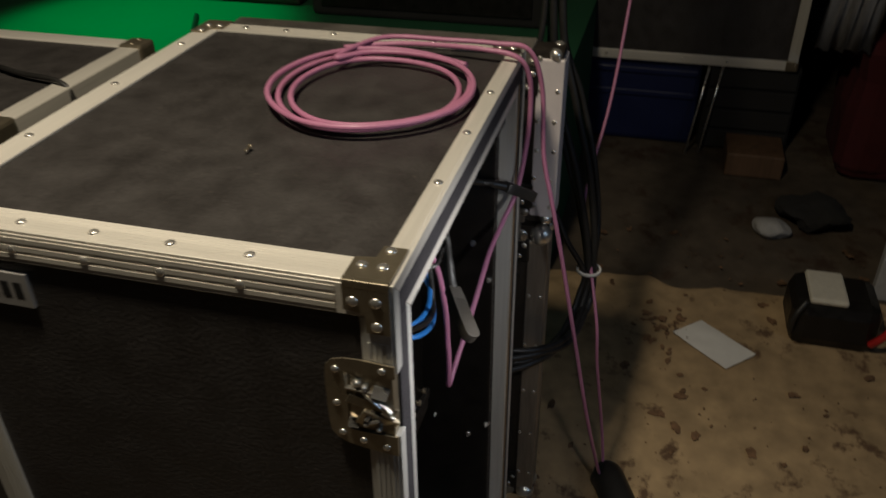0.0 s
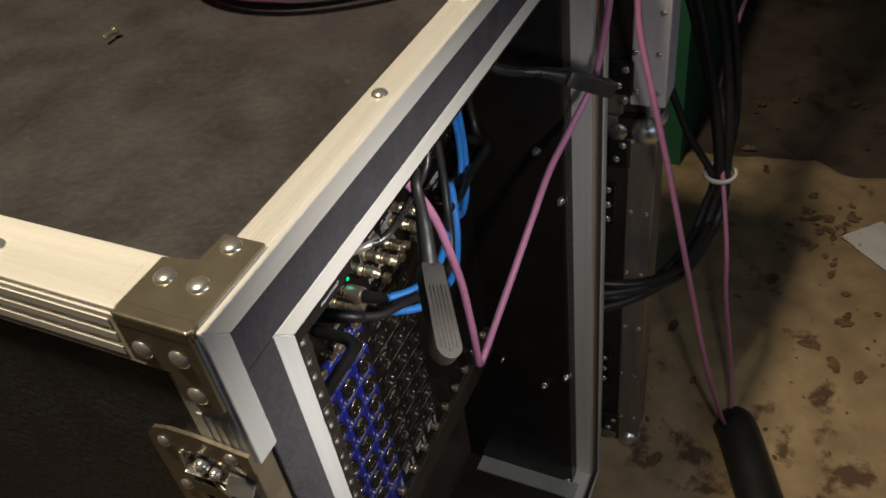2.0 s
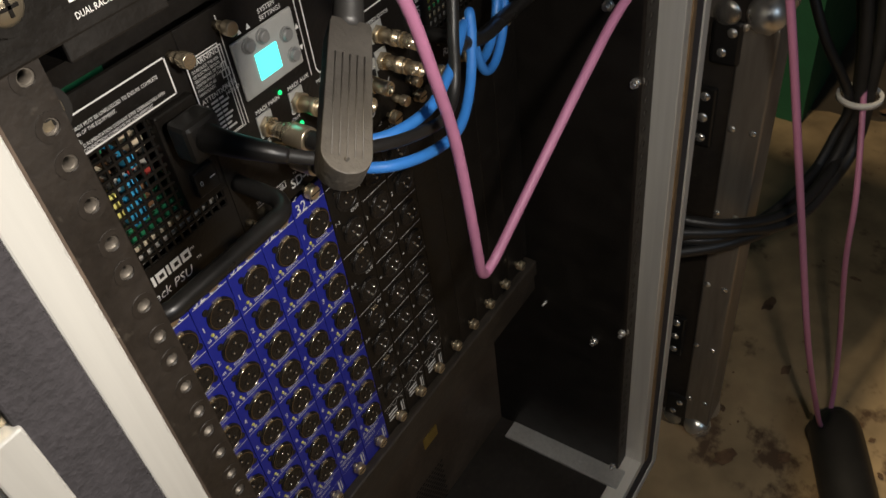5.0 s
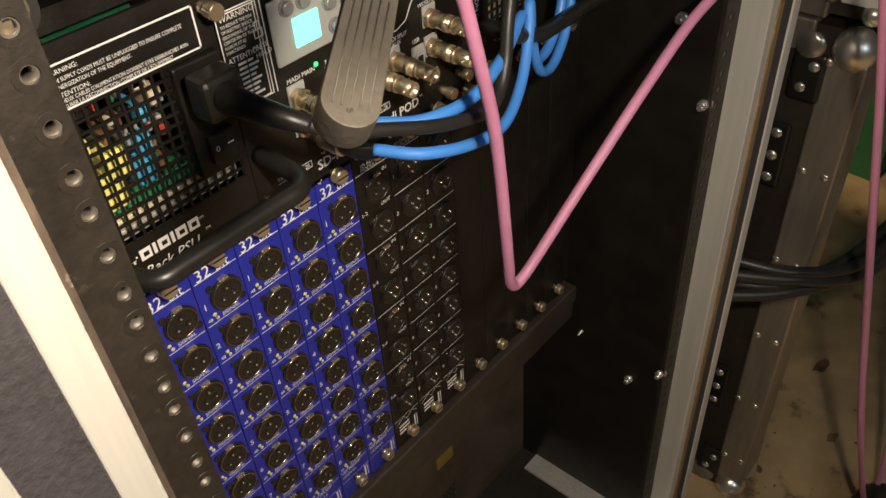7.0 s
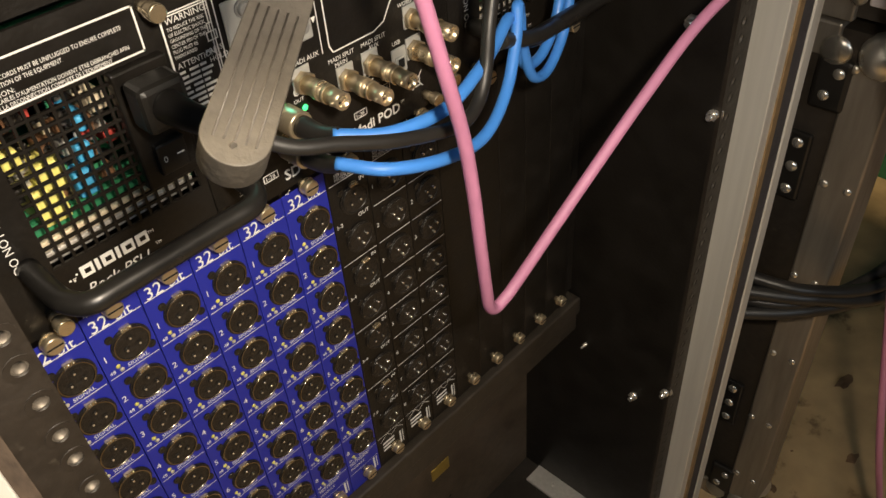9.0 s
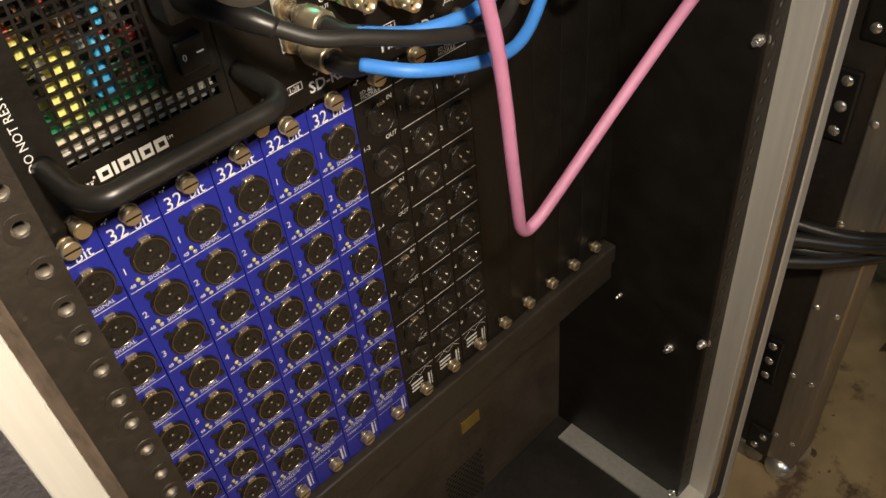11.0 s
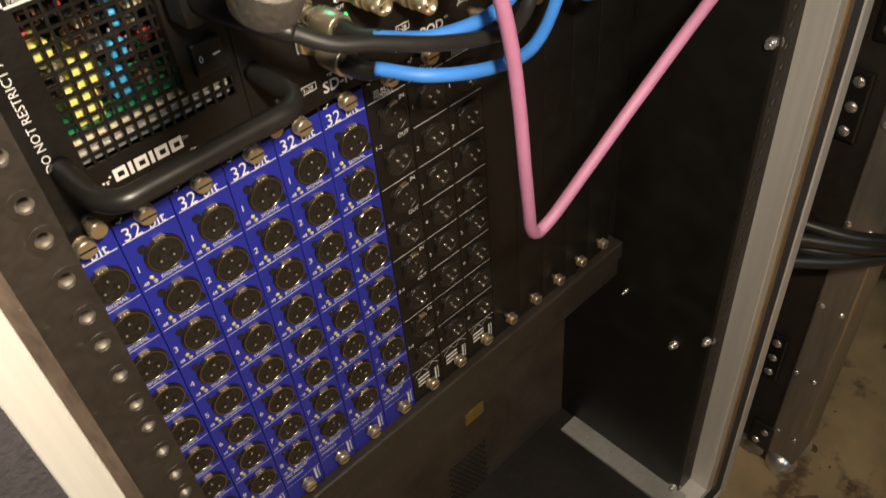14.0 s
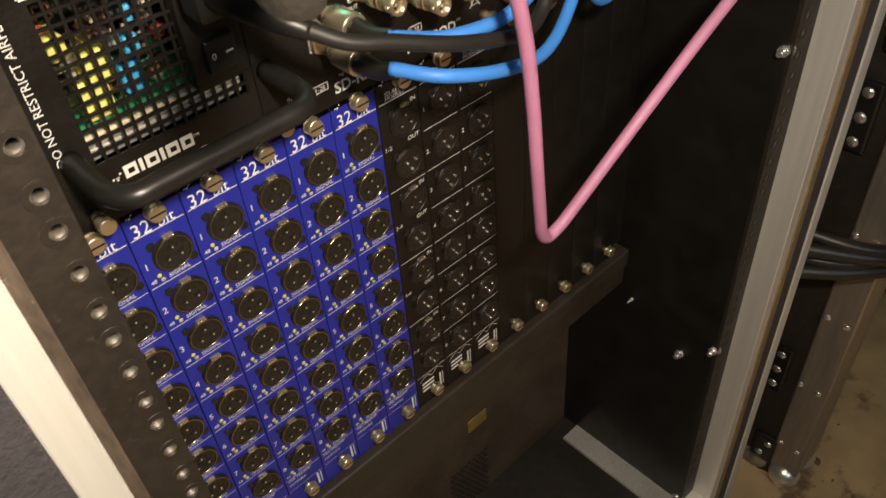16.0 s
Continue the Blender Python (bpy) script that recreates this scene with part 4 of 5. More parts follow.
for k, s in enumerate(("TO REDUCE THE RISK", "OF ELECTRIC SHOCK,", "GROUNDING OF THE", "CENTER PIN OF THIS", "PLUG MUST BE", "MAINTAINED")):
    words(bm, s, 0.0024, 0.0985, 0.9050 - 0.0026 * k, y, wide=0.8)
words(bm, "ATTENTION:", 0.0040, 0.0985, 0.8872, y, wide=0.9)
for k in range(8):
    for x0, x1 in ((0.0985, 0.1015 + 0.001 * (k % 3)), (0.1035, 0.1085), (0.1092, 0.1125 + 0.0015 * ((k * 5) % 3))):
        bar(bm, x0, x1, 0.8845 - 0.0026 * k, 0.8858 - 0.0026 * k, y)
# rounded outline round the blank window
line = [(0.1815, 0.925), (0.1815, 0.864), (0.1835, 0.860), (0.212, 0.860), (0.220, 0.863), (0.226, 0.872), (0.232, 0.876), (0.262, 0.876), (0.265, 0.880), (0.265, 0.925)]
for (xa, za), (xb, zb) in zip(line, line[1:]):
    n = Vector((-(zb - za), 0, xb - xa)).normalized() * 0.0004
    bm.faces.new([bm.verts.new(p) for p in ((xa - n.x, y, za - n.z), (xb - n.x, y, zb - n.z), (xb + n.x, y, zb + n.z), (xa + n.x, y, za + n.z))])
words(bm, "MADI AUX", 0.0038, 0.1560, 0.8625, y)
words(bm, "MADI MAIN", 0.0038, 0.1290, 0.8625, y)
words(bm, "MADI SPLIT", 0.0036, 0.1790, 0.8545, y)
words(bm, "MAIN", 0.0036, 0.1830, 0.8510, y)
words(bm, "MADI SPLIT", 0.0036, 0.2020, 0.8545, y)
words(bm, "AUX", 0.0036, 0.2070, 0.8510, y)
words(bm, "USB", 0.0036, 0.2240, 0.8460, y)
words(bm, "WORD CLOCK", 0.0034, 0.2310, 0.8660, y)
for x, z in ((0.1535, 0.8490), (0.1270, 0.8490), (0.1800, 0.8360), (0.2010, 0.8380)):
    words(bm, "OUT", 0.0032, x, z - 0.0060, y)
    ring_pts = 12
    for k in range(ring_pts):
        a0, a1 = 2 * math.pi * k / ring_pts, 2 * math.pi * (k + 1) / ring_pts
        bm.faces.new([bm.verts.new((x + 0.003 + q * math.cos(a), y, z + q * math.sin(a))) for q, a in ((0.0021, a0), (0.0021, a1), (0.0016, a1), (0.0016, a0))])
frame_line(bm, 0.1905, 0.2000, 0.8150, 0.8195, y, 0.0005)
words(bm, "1-28", 0.0036, 0.1915, 0.8158, y)
frame_line(bm, 0.1255, 0.1350, 0.8085, 0.8130, y, 0.0005)
words(bm, "1-28", 0.0036, 0.1265, 0.8094, y)
frame_line(bm, 0.2090, 0.2190, 0.8225, 0.8268, y, 0.0005)
words(bm, "29-56", 0.0034, 0.2096, 0.8232, y)
words(bm, "96kHz", 0.0040, 0.1100, 0.8115, y)
bar(bm, 0.1100, 0.1225, 0.8098, 0.8103, y)
words(bm, "SD-Rack", 0.0090, 0.1385, 0.8035, y, bold=0.02)
brand_dots(bm, 0.1425, 0.8125, 0.0034, y)
words(bm, "Madi POD", 0.0086, 0.1880, 0.8050, y, bold=0.02)
words(bm, "TM", 0.0022, 0.2255, 0.8095, y)
words(bm, "CE", 0.0048, 0.2560, 0.8230, y)
for x0, z0, x1, z1 in ((0.2360, 0.8130, 0.2440, 0.8230), (0.2440, 0.8130, 0.2360, 0.8230)):
    bm.faces.new([bm.verts.new(p) for p in ((x0, y, z0), (x0 + 0.0007, y, z0), (x1 + 0.0007, y, z1), (x1, y, z1))])
frame_line(bm, 0.2375, 0.2425, 0.8140, 0.8205, y, 0.0005)
etched("lettering", bm, WHITE_INK, pod)


def coax(x, z, plugged=False, led=None):
    """A coaxial bayonet socket on a light square; slots: nickel, plate."""
    bm = bmesh.new()
    box(bm, x - 0.0058, x + 0.0058, -0.0012, 0.0, z - 0.0050, z + 0.0085, 0.0005, mi=1)
    cyl(bm, (x, -0.003, z), 0.0064, 0.004, "y", 6)
    cyl(bm, (x, -0.012, z), 0.0048, 0.018, "y", 20)
    ring(bm, (x, -0.0155, z), 0.0054, 0.0040, 0.004, "y", 20)
    ring(bm, (x, -0.0270, z), 0.0046, 0.0034, 0.013, "y", 20)
    ring(bm, (x, -0.0215, z), 0.0052, 0.0040, 0.002, "y", 20)
    cyl(bm, (x, -0.0240, z), 0.0034, 0.010, "y", 16, mi=2)
    cyl(bm, (x, -0.0290, z), 0.0008, 0.006, "y", 8)
    cyl(bm, (x, -0.0300, z), 0.0010, 0.0122, "x", 8)
    return part("coaxial_socket", bm, [BRASS, GREY_PLATE, HOLE], pod, "nickel coaxial socket")


for x, z in ((0.161, 0.853), (0.134, 0.853), (0.134, 0.836), (0.189, 0.842), (0.207, 0.843), (0.240, 0.857), (0.240, 0.838)):
    coax(x, z)
bm = bmesh.new()
box(bm, 0.2225, 0.2335, -0.0014, 0.0, 0.8285, 0.8440, 0.001, mi=1)
box(bm, 0.2245, 0.2315, -0.0026, 0.0, 0.8310, 0.8390, 0.0006, mi=1)
box(bm, 0.2258, 0.2302, -0.0030, -0.001, 0.8325, 0.8378, mi=0)
part("usb_port", bm, [HOLE, GREY_PLATE], pod, "square grey data port")
for x, z in ((0.101, 0.806), (0.122, 0.921), (0.262, 0.812), (0.246, 0.806)):
    bm = bmesh.new()
    cyl(bm, (x, -0.004, z), 0.0028, 0.008, "y", 16)
    cyl(bm, (x, -0.010, z), 0.0040, 0.0055, "y", 20, bevel=0.0006)
    part("thumb_screw", bm, BRASS, pod)
bm = bmesh.new()
dome(bm, (0.150, -0.0005, 0.8655), 0.0014, 0.0010, "y", -1)
part("status_led", bm, LED_GRN, pod)
for x, z in ((0.1598, 0.8385),):
    bm = bmesh.new()
    dome(bm, (x, -0.0005, z), 0.0018, 0.0012, "y", -1)
    part("status_led", bm, LED_GRN, pod)
set_back(pod)
# the whole stage box sits low in its rack units
stage.location.z -= 0.0105

# blank ventilated panel under the stage box
vent = thing("blank_rack_panel", (0.2, 0.07, IZ0), "plain black blanking panel with vent slots and a gold sticker", "rack panel")
bm = bmesh.new()
box(bm, -0.020, 0.4300, 0.066, 0.069, IZ0 + 0.001, 0.487)
part("panel", bm, VENT, vent)
bm = bmesh.new()
for r in range(14):
    for c in range(9):
        x, z = 0.238 + c * 0.0062 + (r % 2) * 0.0031, 0.162 + r * 0.0058
        tmp = bmesh.new()
        bmesh.ops.create_circle(tmp, cap_ends=True, segments=6, radius=0.0022)
        merge(bm, tmp, 0, Matrix.Translation((x, 0.0652, z)) @ Matrix.Rotation(radians(90), 4, "X") @ Matrix.Diagonal((1.25, 0.8, 1, 1)))
etched("vent_hole_field", bm, HOLE, vent)
bm = bmesh.new()
box(bm, 0.268, 0.294, 0.0648, 0.066, 0.291, 0.309)
part("sticker", bm, GOLD, vent, "small gold sticker")


# ---- rack light with two goosenecks ----
light = thing("rack_light", (0.0, -0.11, 1.0), "black rack light with two flexible goosenecks", "rack light")
bm = bmesh.new()
box(bm, -0.040, 0.026, -0.1135, -0.1075, 0.994, 1.0225, 0.001)
box(bm, -0.012, 0.026, -0.1075, -0.060, 0.985, 1.0205, 0.001)
part("housing", bm, BLACK, light)
bm = bmesh.new()
box(bm, 0.026, 0.428, -0.1075, -0.060, 0.992, 1.0205, 0.001)
box(bm, 0.395, 0.455, -0.1135, -0.1076, 0.981, 1.0225, 0.001)
part("crossbar", bm, BLACK, light)
bm = bmesh.new()
for k, w in enumerate((0.0045, 0.0040, 0.0016, 0.0040, 0.0042, 0.0045)):
    x = -0.0085 + (0, 0.0053, 0.0100, 0.0123, 0.0170, 0.0218)[k] * 0.75
    bar(bm, x, x + w * 0.62, 1.0035, 1.0072 if w > 0.002 else 1.0058, -0.1139)
words(bm, "DUAL RACK LIGHT", 0.0028, -0.0085, 0.9985, -0.1139, wide=0.8)
etched("lettering", bm, WHITE_INK, light)
for z in (1.011, 0.977):
    bm = bmesh.new()
    y0 = -0.1135 if z > 1.0 else -0.107
    cyl(bm, (-0.026, y0 - 0.0008, z), 0.0082, 0.0016, "y", 22, mi=1)
    dome(bm, (-0.026, y0 - 0.0016, z), 0.0056, 0.0024, "y", -1, 18)
    for a in (0, 1):
        box(bm, -0.026 - (0.0026, 0.0005)[a], -0.026 + (0.0026, 0.0005)[a], y0 - 0.0044, y0 - 0.0036, z - (0.0005, 0.0026)[a], z + (0.0005, 0.0026)[a], mi=1)
    if z == 1.011:
        part("rack_screw", bm, [STEEL, BLACK], light, "steel rack screw with black washer")
    else:
        solo("rack_screw", bm, [STEEL, BLACK_SATIN], "steel rack screw with black washer in the rail", "screw", "rack screws")


def gooseneck(points, r):
    """A ribbed flexible stem."""
    bm = bmesh.new()
    line = smooth_line(points, 44)
    tube(bm, line, lambda t: r * (1.0 + 0.10 * math.cos(t * len(line) * 1.57)), 10, smooth=False)
    return bm


def paddle(bm, top, tip, face, w0, w1, thick):
    """The flat lamp head: a long rounded paddle from top to tip, its broad side toward face."""
    top, tip, face = Vector(top), Vector(tip), Vector(face)
    along = (tip - top).normalized()
    side = along.cross(face).normalized()
    out = side.cross(along).normalized()
    length = (tip - top).length
    outline = []
    n = 18
    outline += [(0.0, -w0 * 0.86), (0.002, -w0 * 0.97)]
    outline += [(0.012, -w0)]
    for k in range(n + 1):
        a = -math.pi / 2 + math.pi * k / n
        outline.append((length - w1 + w1 * math.cos(a), w1 * math.sin(a)))
    outline += [(0.012, w0), (0.002, w0 * 0.97), (0.0, w0 * 0.86)]
    tmp = bmesh.new()
    lo = [tmp.verts.new(top + along * u + side * v - out * thick / 2) for u, v in outline]
    hi = [tmp.verts.new(top + along * u + side * v + out * thick / 2) for u, v in outline]
    tmp.faces.new(lo), tmp.faces.new(hi)
    for k in range(len(outline)):
        tmp.faces.new((lo[k], lo[(k + 1) % len(lo)], hi[(k + 1) % len(hi)], hi[k]))
    bmesh.ops.recalc_face_normals(tmp, faces=tmp.faces[:])
    low = set(lo)
    rim = [e for e in tmp.edges if (e.verts[0] in low) == (e.verts[1] in low)]
    bmesh.ops.bevel(tmp, geom=rim, offset=min(thick * 0.2, w1 * 0.05), segments=3, affect="EDGES", profile=0.6)
    for f in tmp.faces:
        f.smooth = len(f.verts) < 5
    merge(bm, tmp, 0)
    ribs_at = [[top + along * u + side * k * w1 * 0.30 + out * thick / 2 for u in (0.016, length - w1 * 0.75)] for k in range(-2, 3)]
    cyl(bm, top + along * (length - w1 * 0.62) + out * (thick / 2 + 0.0002), 0.0009, 0.0008, "y", 12, mi=0)
    return bm, ribs_at


def lamp_head(top, tip, face, w0, w1, thick, materials, label):
    bm, ribs_at = paddle(bmesh.new(), top, tip, face, w0, w1, thick)
    head = part("lamp_head", bm, materials, light, label)
    for pair in ribs_at:
        bm = bmesh.new()
        tube(bm, pair, 0.00032, 6, smooth=False)
        part("rib", bm, materials[0], head)


PAD_TOP, PAD_TIP = (0.0750, -0.1335, 0.9580), (0.0235, -0.1672, 0.9372)
bm = gooseneck([(0.024, -0.100, 1.001), (0.036, -0.115, 1.003), (0.052, -0.124, 1.002), (0.089, -0.120, 0.998), (0.115, -0.116, 0.996), (0.129, -0.114, 1.003), (0.125, -0.113, 1.012), (0.112, -0.115, 1.0155), (0.100, -0.120, 1.011)], 0.0022)
part("gooseneck", bm, GOOSE, light, "dark chrome flexible stem")
bm = bmesh.new()
tube(bm, [(0.026, -0.102, 1.001), (0.036, -0.115, 1.003), (0.046, -0.1215, 1.0025)], 0.0027, 16, 4)
part("ferrule", bm, CHROME, light, "bright steel ferrule")
bm = bmesh.new()
tube(bm, [(0.103, -0.119, 1.012), (0.0930, -0.1235, 1.006), (0.0895, -0.1262, 0.985), (0.0830, -0.1295, 0.9680), (0.0750, -0.1335, 0.9580)], lambda t: 0.0030 + 0.0022 * t + (0.0008 if t > 0.55 else 0.0), 14, 4)
part("collar", bm, CABLE_BLACK, light)
lamp_head(PAD_TOP, PAD_TIP, (-0.42, -0.76, 0.62), 0.0078, 0.0085, 0.0105, [LAMP_GREY, BLACK], "grey ribbed paddle-shaped lamp head")
bm = gooseneck([(0.262, -0.098, 1.006), (0.264, -0.099, 0.996), (0.274, -0.101, 0.983), (0.292, -0.107, 0.970), (0.308, -0.113, 0.961), (0.323, -0.123, 0.954)], 0.0042)
part("gooseneck", bm, BLACK_SATIN, light)
bm = bmesh.new()
tube(bm, [(0.320, -0.121, 0.955), (0.327, -0.130, 0.950), (0.334, -0.139, 0.945)], lambda t: 0.0045 + 0.0022 * t, 14, 4)
part("collar", bm, BLACK_SATIN, light)
lamp_head((0.334, -0.139, 0.945), (0.365, -0.173, 0.918), (0.3, -0.2, 0.9), 0.0080, 0.0088, 0.013, [CABLE_BLACK, BLACK], "black paddle-shaped lamp head")


# ---- cables in the rack ----
def cable(name, points, r, material, label, per=10, seg=12):
    bm = bmesh.new()
    tube(bm, points, r, seg, per)
    return solo(name, bm, material, label, "cable")


def plug(bm, a, b, r, mi=0):
    tube(bm, [a, Vector(a).lerp(Vector(b), 0.5), b], lambda t: r * (1.0 - 0.35 * t), 14, 4, mi=mi)


def plugged_cable(name, socket, points, r, material, label):
    ob = thing(name, socket, label, "cable")
    bm = bmesh.new()
    tube(bm, points, r, 12, 10)
    part("jacket", bm, material, ob)
    bm = bmesh.new()
    s = Vector(socket)
    cyl(bm, s + Vector((0, -0.010, 0)), 0.0072, 0.016, "y", 20, bevel=0.0008)
    part("bayonet_collar", bm, BRASS, ob)
    bm = bmesh.new()
    tube(bm, [s + Vector((0, -0.018, 0)), s + Vector((0.0015, -0.030, -0.0005)), Vector(points[0]).lerp(Vector(points[1]), 0.15)], lambda t: 0.0056 - 0.0018 * t, 14, 6)
    part("boot", bm, BLACK_SATIN, ob)
    return ob


plugged_cable("blue_coaxial_cable", (0.1377, -0.010, 0.8389), [(0.139, -0.050, 0.8415), (0.160, -0.066, 0.8385), (0.192, -0.071, 0.8375), (0.222, -0.066, 0.8425), (0.248, -0.056, 0.8445), (0.268, -0.048, 0.8485), (0.280, -0.043, 0.8385), (0.287, -0.038, 0.8215), (0.302, -0.034, 0.8015), (0.324, -0.030, 0.8015), (0.343, -0.026, 0.8215), (0.352, -0.022, 0.8595), (0.350, -0.014, 0.9095), (0.345, -0.008, 0.9645)], 0.0034, CABLE_BLUE, "bright blue coaxial cable looping across the stage box")
plugged_cable("blue_coaxial_cable", (0.1377, -0.010, 0.8216), [(0.138, -0.050, 0.8265), (0.153, -0.070, 0.8235), (0.185, -0.076, 0.8145), (0.220, -0.071, 0.8075), (0.250, -0.061, 0.8165), (0.270, -0.052, 0.8385), (0.276, -0.048, 0.8525), (0.284, -0.043, 0.8445), (0.290, -0.040, 0.8225), (0.303, -0.038, 0.7945), (0.326, -0.034, 0.7915), (0.350, -0.028, 0.8155), (0.360, -0.022, 0.8695), (0.358, -0.012, 0.9645)], 0.0034, CABLE_BLUE, "bright blue coaxial cable with a hanging loop")
mains = thing("power_cable", (0.0805, -0.004, 0.8745), "black mains cable with moulded plug", "cable")
bm = bmesh.new()
box(bm, 0.0695, 0.0915, -0.020, -0.004, 0.8635, 0.8855, 0.003)
tube(bm, [(0.0805, -0.018, 0.8745), (0.083, -0.030, 0.8725), (0.091, -0.046, 0.8675), (0.098, -0.054, 0.8625)], lambda t: 0.0078 - 0.0036 * t, 16, 6)
part("plug", bm, BLACK_SATIN, mains, "moulded black plug")
bm = bmesh.new()
tube(bm, [(0.096, -0.052, 0.8640), (0.110, -0.062, 0.8555), (0.127, -0.068, 0.8505), (0.157, -0.077, 0.8405), (0.194, -0.077, 0.8295), (0.214, -0.072, 0.8295), (0.226, -0.068, 0.8415), (0.234, -0.064, 0.8615), (0.246, -0.058, 0.8875), (0.256, -0.05, 0.9395), (0.262, -0.04, 0.9795)], 0.0036, 12, 10)
part("jacket", bm, CABLE_BLACK, mains)
cable("black_cable", [(0.256, -0.052, 0.8415), (0.293, -0.046, 0.8275), (0.330, -0.037, 0.8185), (0.359, -0.030, 0.8115), (0.395, -0.022, 0.8115), (0.415, -0.010, 0.8295), (0.418, 0.0, 0.8895)], 0.0045, CABLE_BLACK, "black mains cable running to the rack wall")

# ---- pink cable ----
bm = bmesh.new()
pink = [(0.112, -0.055, 1.000), (0.135, -0.080, 0.978), (0.150, -0.088, 0.949), (0.158, -0.095, 0.920), (0.166, -0.099, 0.878), (0.174, -0.100, 0.842), (0.179, -0.100, 0.806), (0.181, -0.101, 0.772), (0.185, -0.100, 0.740), (0.189, -0.098, 0.7225), (0.195, -0.097, 0.7150), (0.203, -0.0975, 0.7170), (0.212, -0.0985, 0.7230),
        (0.238, -0.103, 0.747), (0.266, -0.108, 0.773), (0.307, -0.113, 0.805), (0.350, -0.117, 0.832), (0.396, -0.125, 0.854), (0.426, -0.138, 0.890), (0.440, -0.146, 0.950), (0.440, -0.150, 1.010), (0.436, -0.147, 1.058), (0.430, -0.130, 1.086), (0.432, -0.085, 1.092), (0.440, -0.020, 1.0905), (0.440, 0.040, 1.088), (0.415, 0.105, 1.086)]
tube(bm, pink, 0.0035, 12, 10)
solo("pink_patch_cable", bm, PINK, "pink fibre cable hanging in a V before the stage box", "cable")
bm = bmesh.new()
coil = []
rc = random.Random(11)
for k in range(0, 53):
    t = k / 16
    a = 2 * math.pi * t - 0.9
    rx = 0.141 - 0.034 * abs(math.sin(t * 1.3)) + 0.004 * math.sin(3 * a)
    ry = 0.137 - 0.036 * abs(math.sin(t * 1.3)) + 0.003 * math.cos(2 * a)
    cx, cy = 0.290 - 0.012 * abs(math.sin(t * 1.3)), 0.016 - 0.002 * t
    ang = radians(12)
    u, v = rx * math.cos(a), ry * math.sin(a)
    coil.append((cx + u * math.cos(ang) - v * math.sin(ang), cy + u * math.sin(ang) + v * math.cos(ang), ZT + 0.0042 + 0.0036 * t))
coil += [(0.445, 0.060, ZT + 0.016), (0.458, -0.030, ZT + 0.015), (0.464, -0.095, ZT + 0.013), (0.468, -0.140, ZT + 0.006), (0.474, -0.160, ZT - 0.05), (0.470, -0.168, 0.93), (0.472, -0.185, 0.85), (0.490, -0.205, 0.74), (0.520, -0.235, 0.56), (0.560, -0.267, 0.36), (0.612, -0.292, 0.20), (0.645, -0.303, 0.125), (0.673, -0.308, 0.096)]
tube(bm, coil, 0.0035, 10, 6)
solo("coiled_pink_cable", bm, PINK, "pink cable coiled on top of the case, trailing to the floor", "cable")
cable("pink_cable", [(0.673, -0.311, 0.096), (0.688, -0.303, 0.16), (0.685, -0.290, 0.26), (0.665, -0.272, 0.40), (0.665, -0.262, 0.50), (0.735, -0.232, 0.60), (0.84, -0.205, 0.63), (0.92, -0.208, 0.69), (1.0, -0.229, 0.82), (1.1, -0.243, 1.03), (1.16, -0.25, 1.25), (1.2, -0.25, 1.6)], 0.0032, PINK, "pink cable strand rising from the floor")
bm = bmesh.new()
tube(bm, [(0.680, -0.313, 0.094), (0.668, -0.319, 0.094), (0.653, -0.327, 0.097), (0.558, -0.369, 0.098), (0.458, -0.414, 0.098), (0.378, -0.450, 0.098)], lambda t: 0.022 + 0.013 * min(1, t * 7), 20, 8)
padded = thing("padded_tube", (0.54, -0.36, FLOOR_Z), "black padded tube lying on the floor, cables entering its end", "tube")
part("sleeve", bm, CABLE_BLACK, padded)
bm = bmesh.new()
tube(bm, [(0.690, -0.303, 0.094), (0.684, -0.305, 0.094), (0.676, -0.309, 0.094)], lambda t: 0.012 + 0.008 * t, 18, 4)
part("end_cap", bm, BLACK_SATIN, padded)

# ---- black cable bundle ----
bundle = thing("cable_bundle", (0.718, -0.235, 0.572), "bundle of black cables held by a white tie", "cables")
paths = []
for k, (dx, dy) in enumerate(((0, 0), (0.016, 0.006), (-0.010, 0.014), (0.010, -0.014), (0.022, -0.010))):
    w = 1.0 + 0.8 * (k % 3)
    bm = bmesh.new()
    tube(bm, [(0.50 + dx, -0.10 + dy, 0.475 + 0.01 * k), (0.545, -0.160 + dy * 0.7, 0.478 + 0.008 * k), (0.605, -0.203 + dy, 0.480 + dx), (0.680 + dx, -0.224 + dy, 0.497 + dx * 0.6), (0.712 + dx * 0.8, -0.233 + dy * 0.8, 0.535), (0.719 + dx * 0.6, -0.234 + dy * 0.6, 0.580), (0.727 + dx * w, -0.222 + dy * w, 0.66),
              (0.738 + dx * w, -0.192 + dy * w * 1.6, 0.78), (0.748 + dx * w, -0.155 + dy * w * 1.8, 0.90), (0.760 + dx, -0.132 + dy, 1.05), (0.775 + dx, -0.120 + dy, 1.4), (0.80 + dx, -0.11 + dy, 2.0)], 0.0068 - 0.0008 * (k % 3), 10, 8)
    part("cable", bm, CABLE_BLACK, bundle)
bm = bmesh.new()
ring(bm, (0.724, -0.234, 0.578), 0.0235, 0.0200, 0.006, "z", 24)
part("cable_tie", bm, PAPER, bundle, "white cable tie")


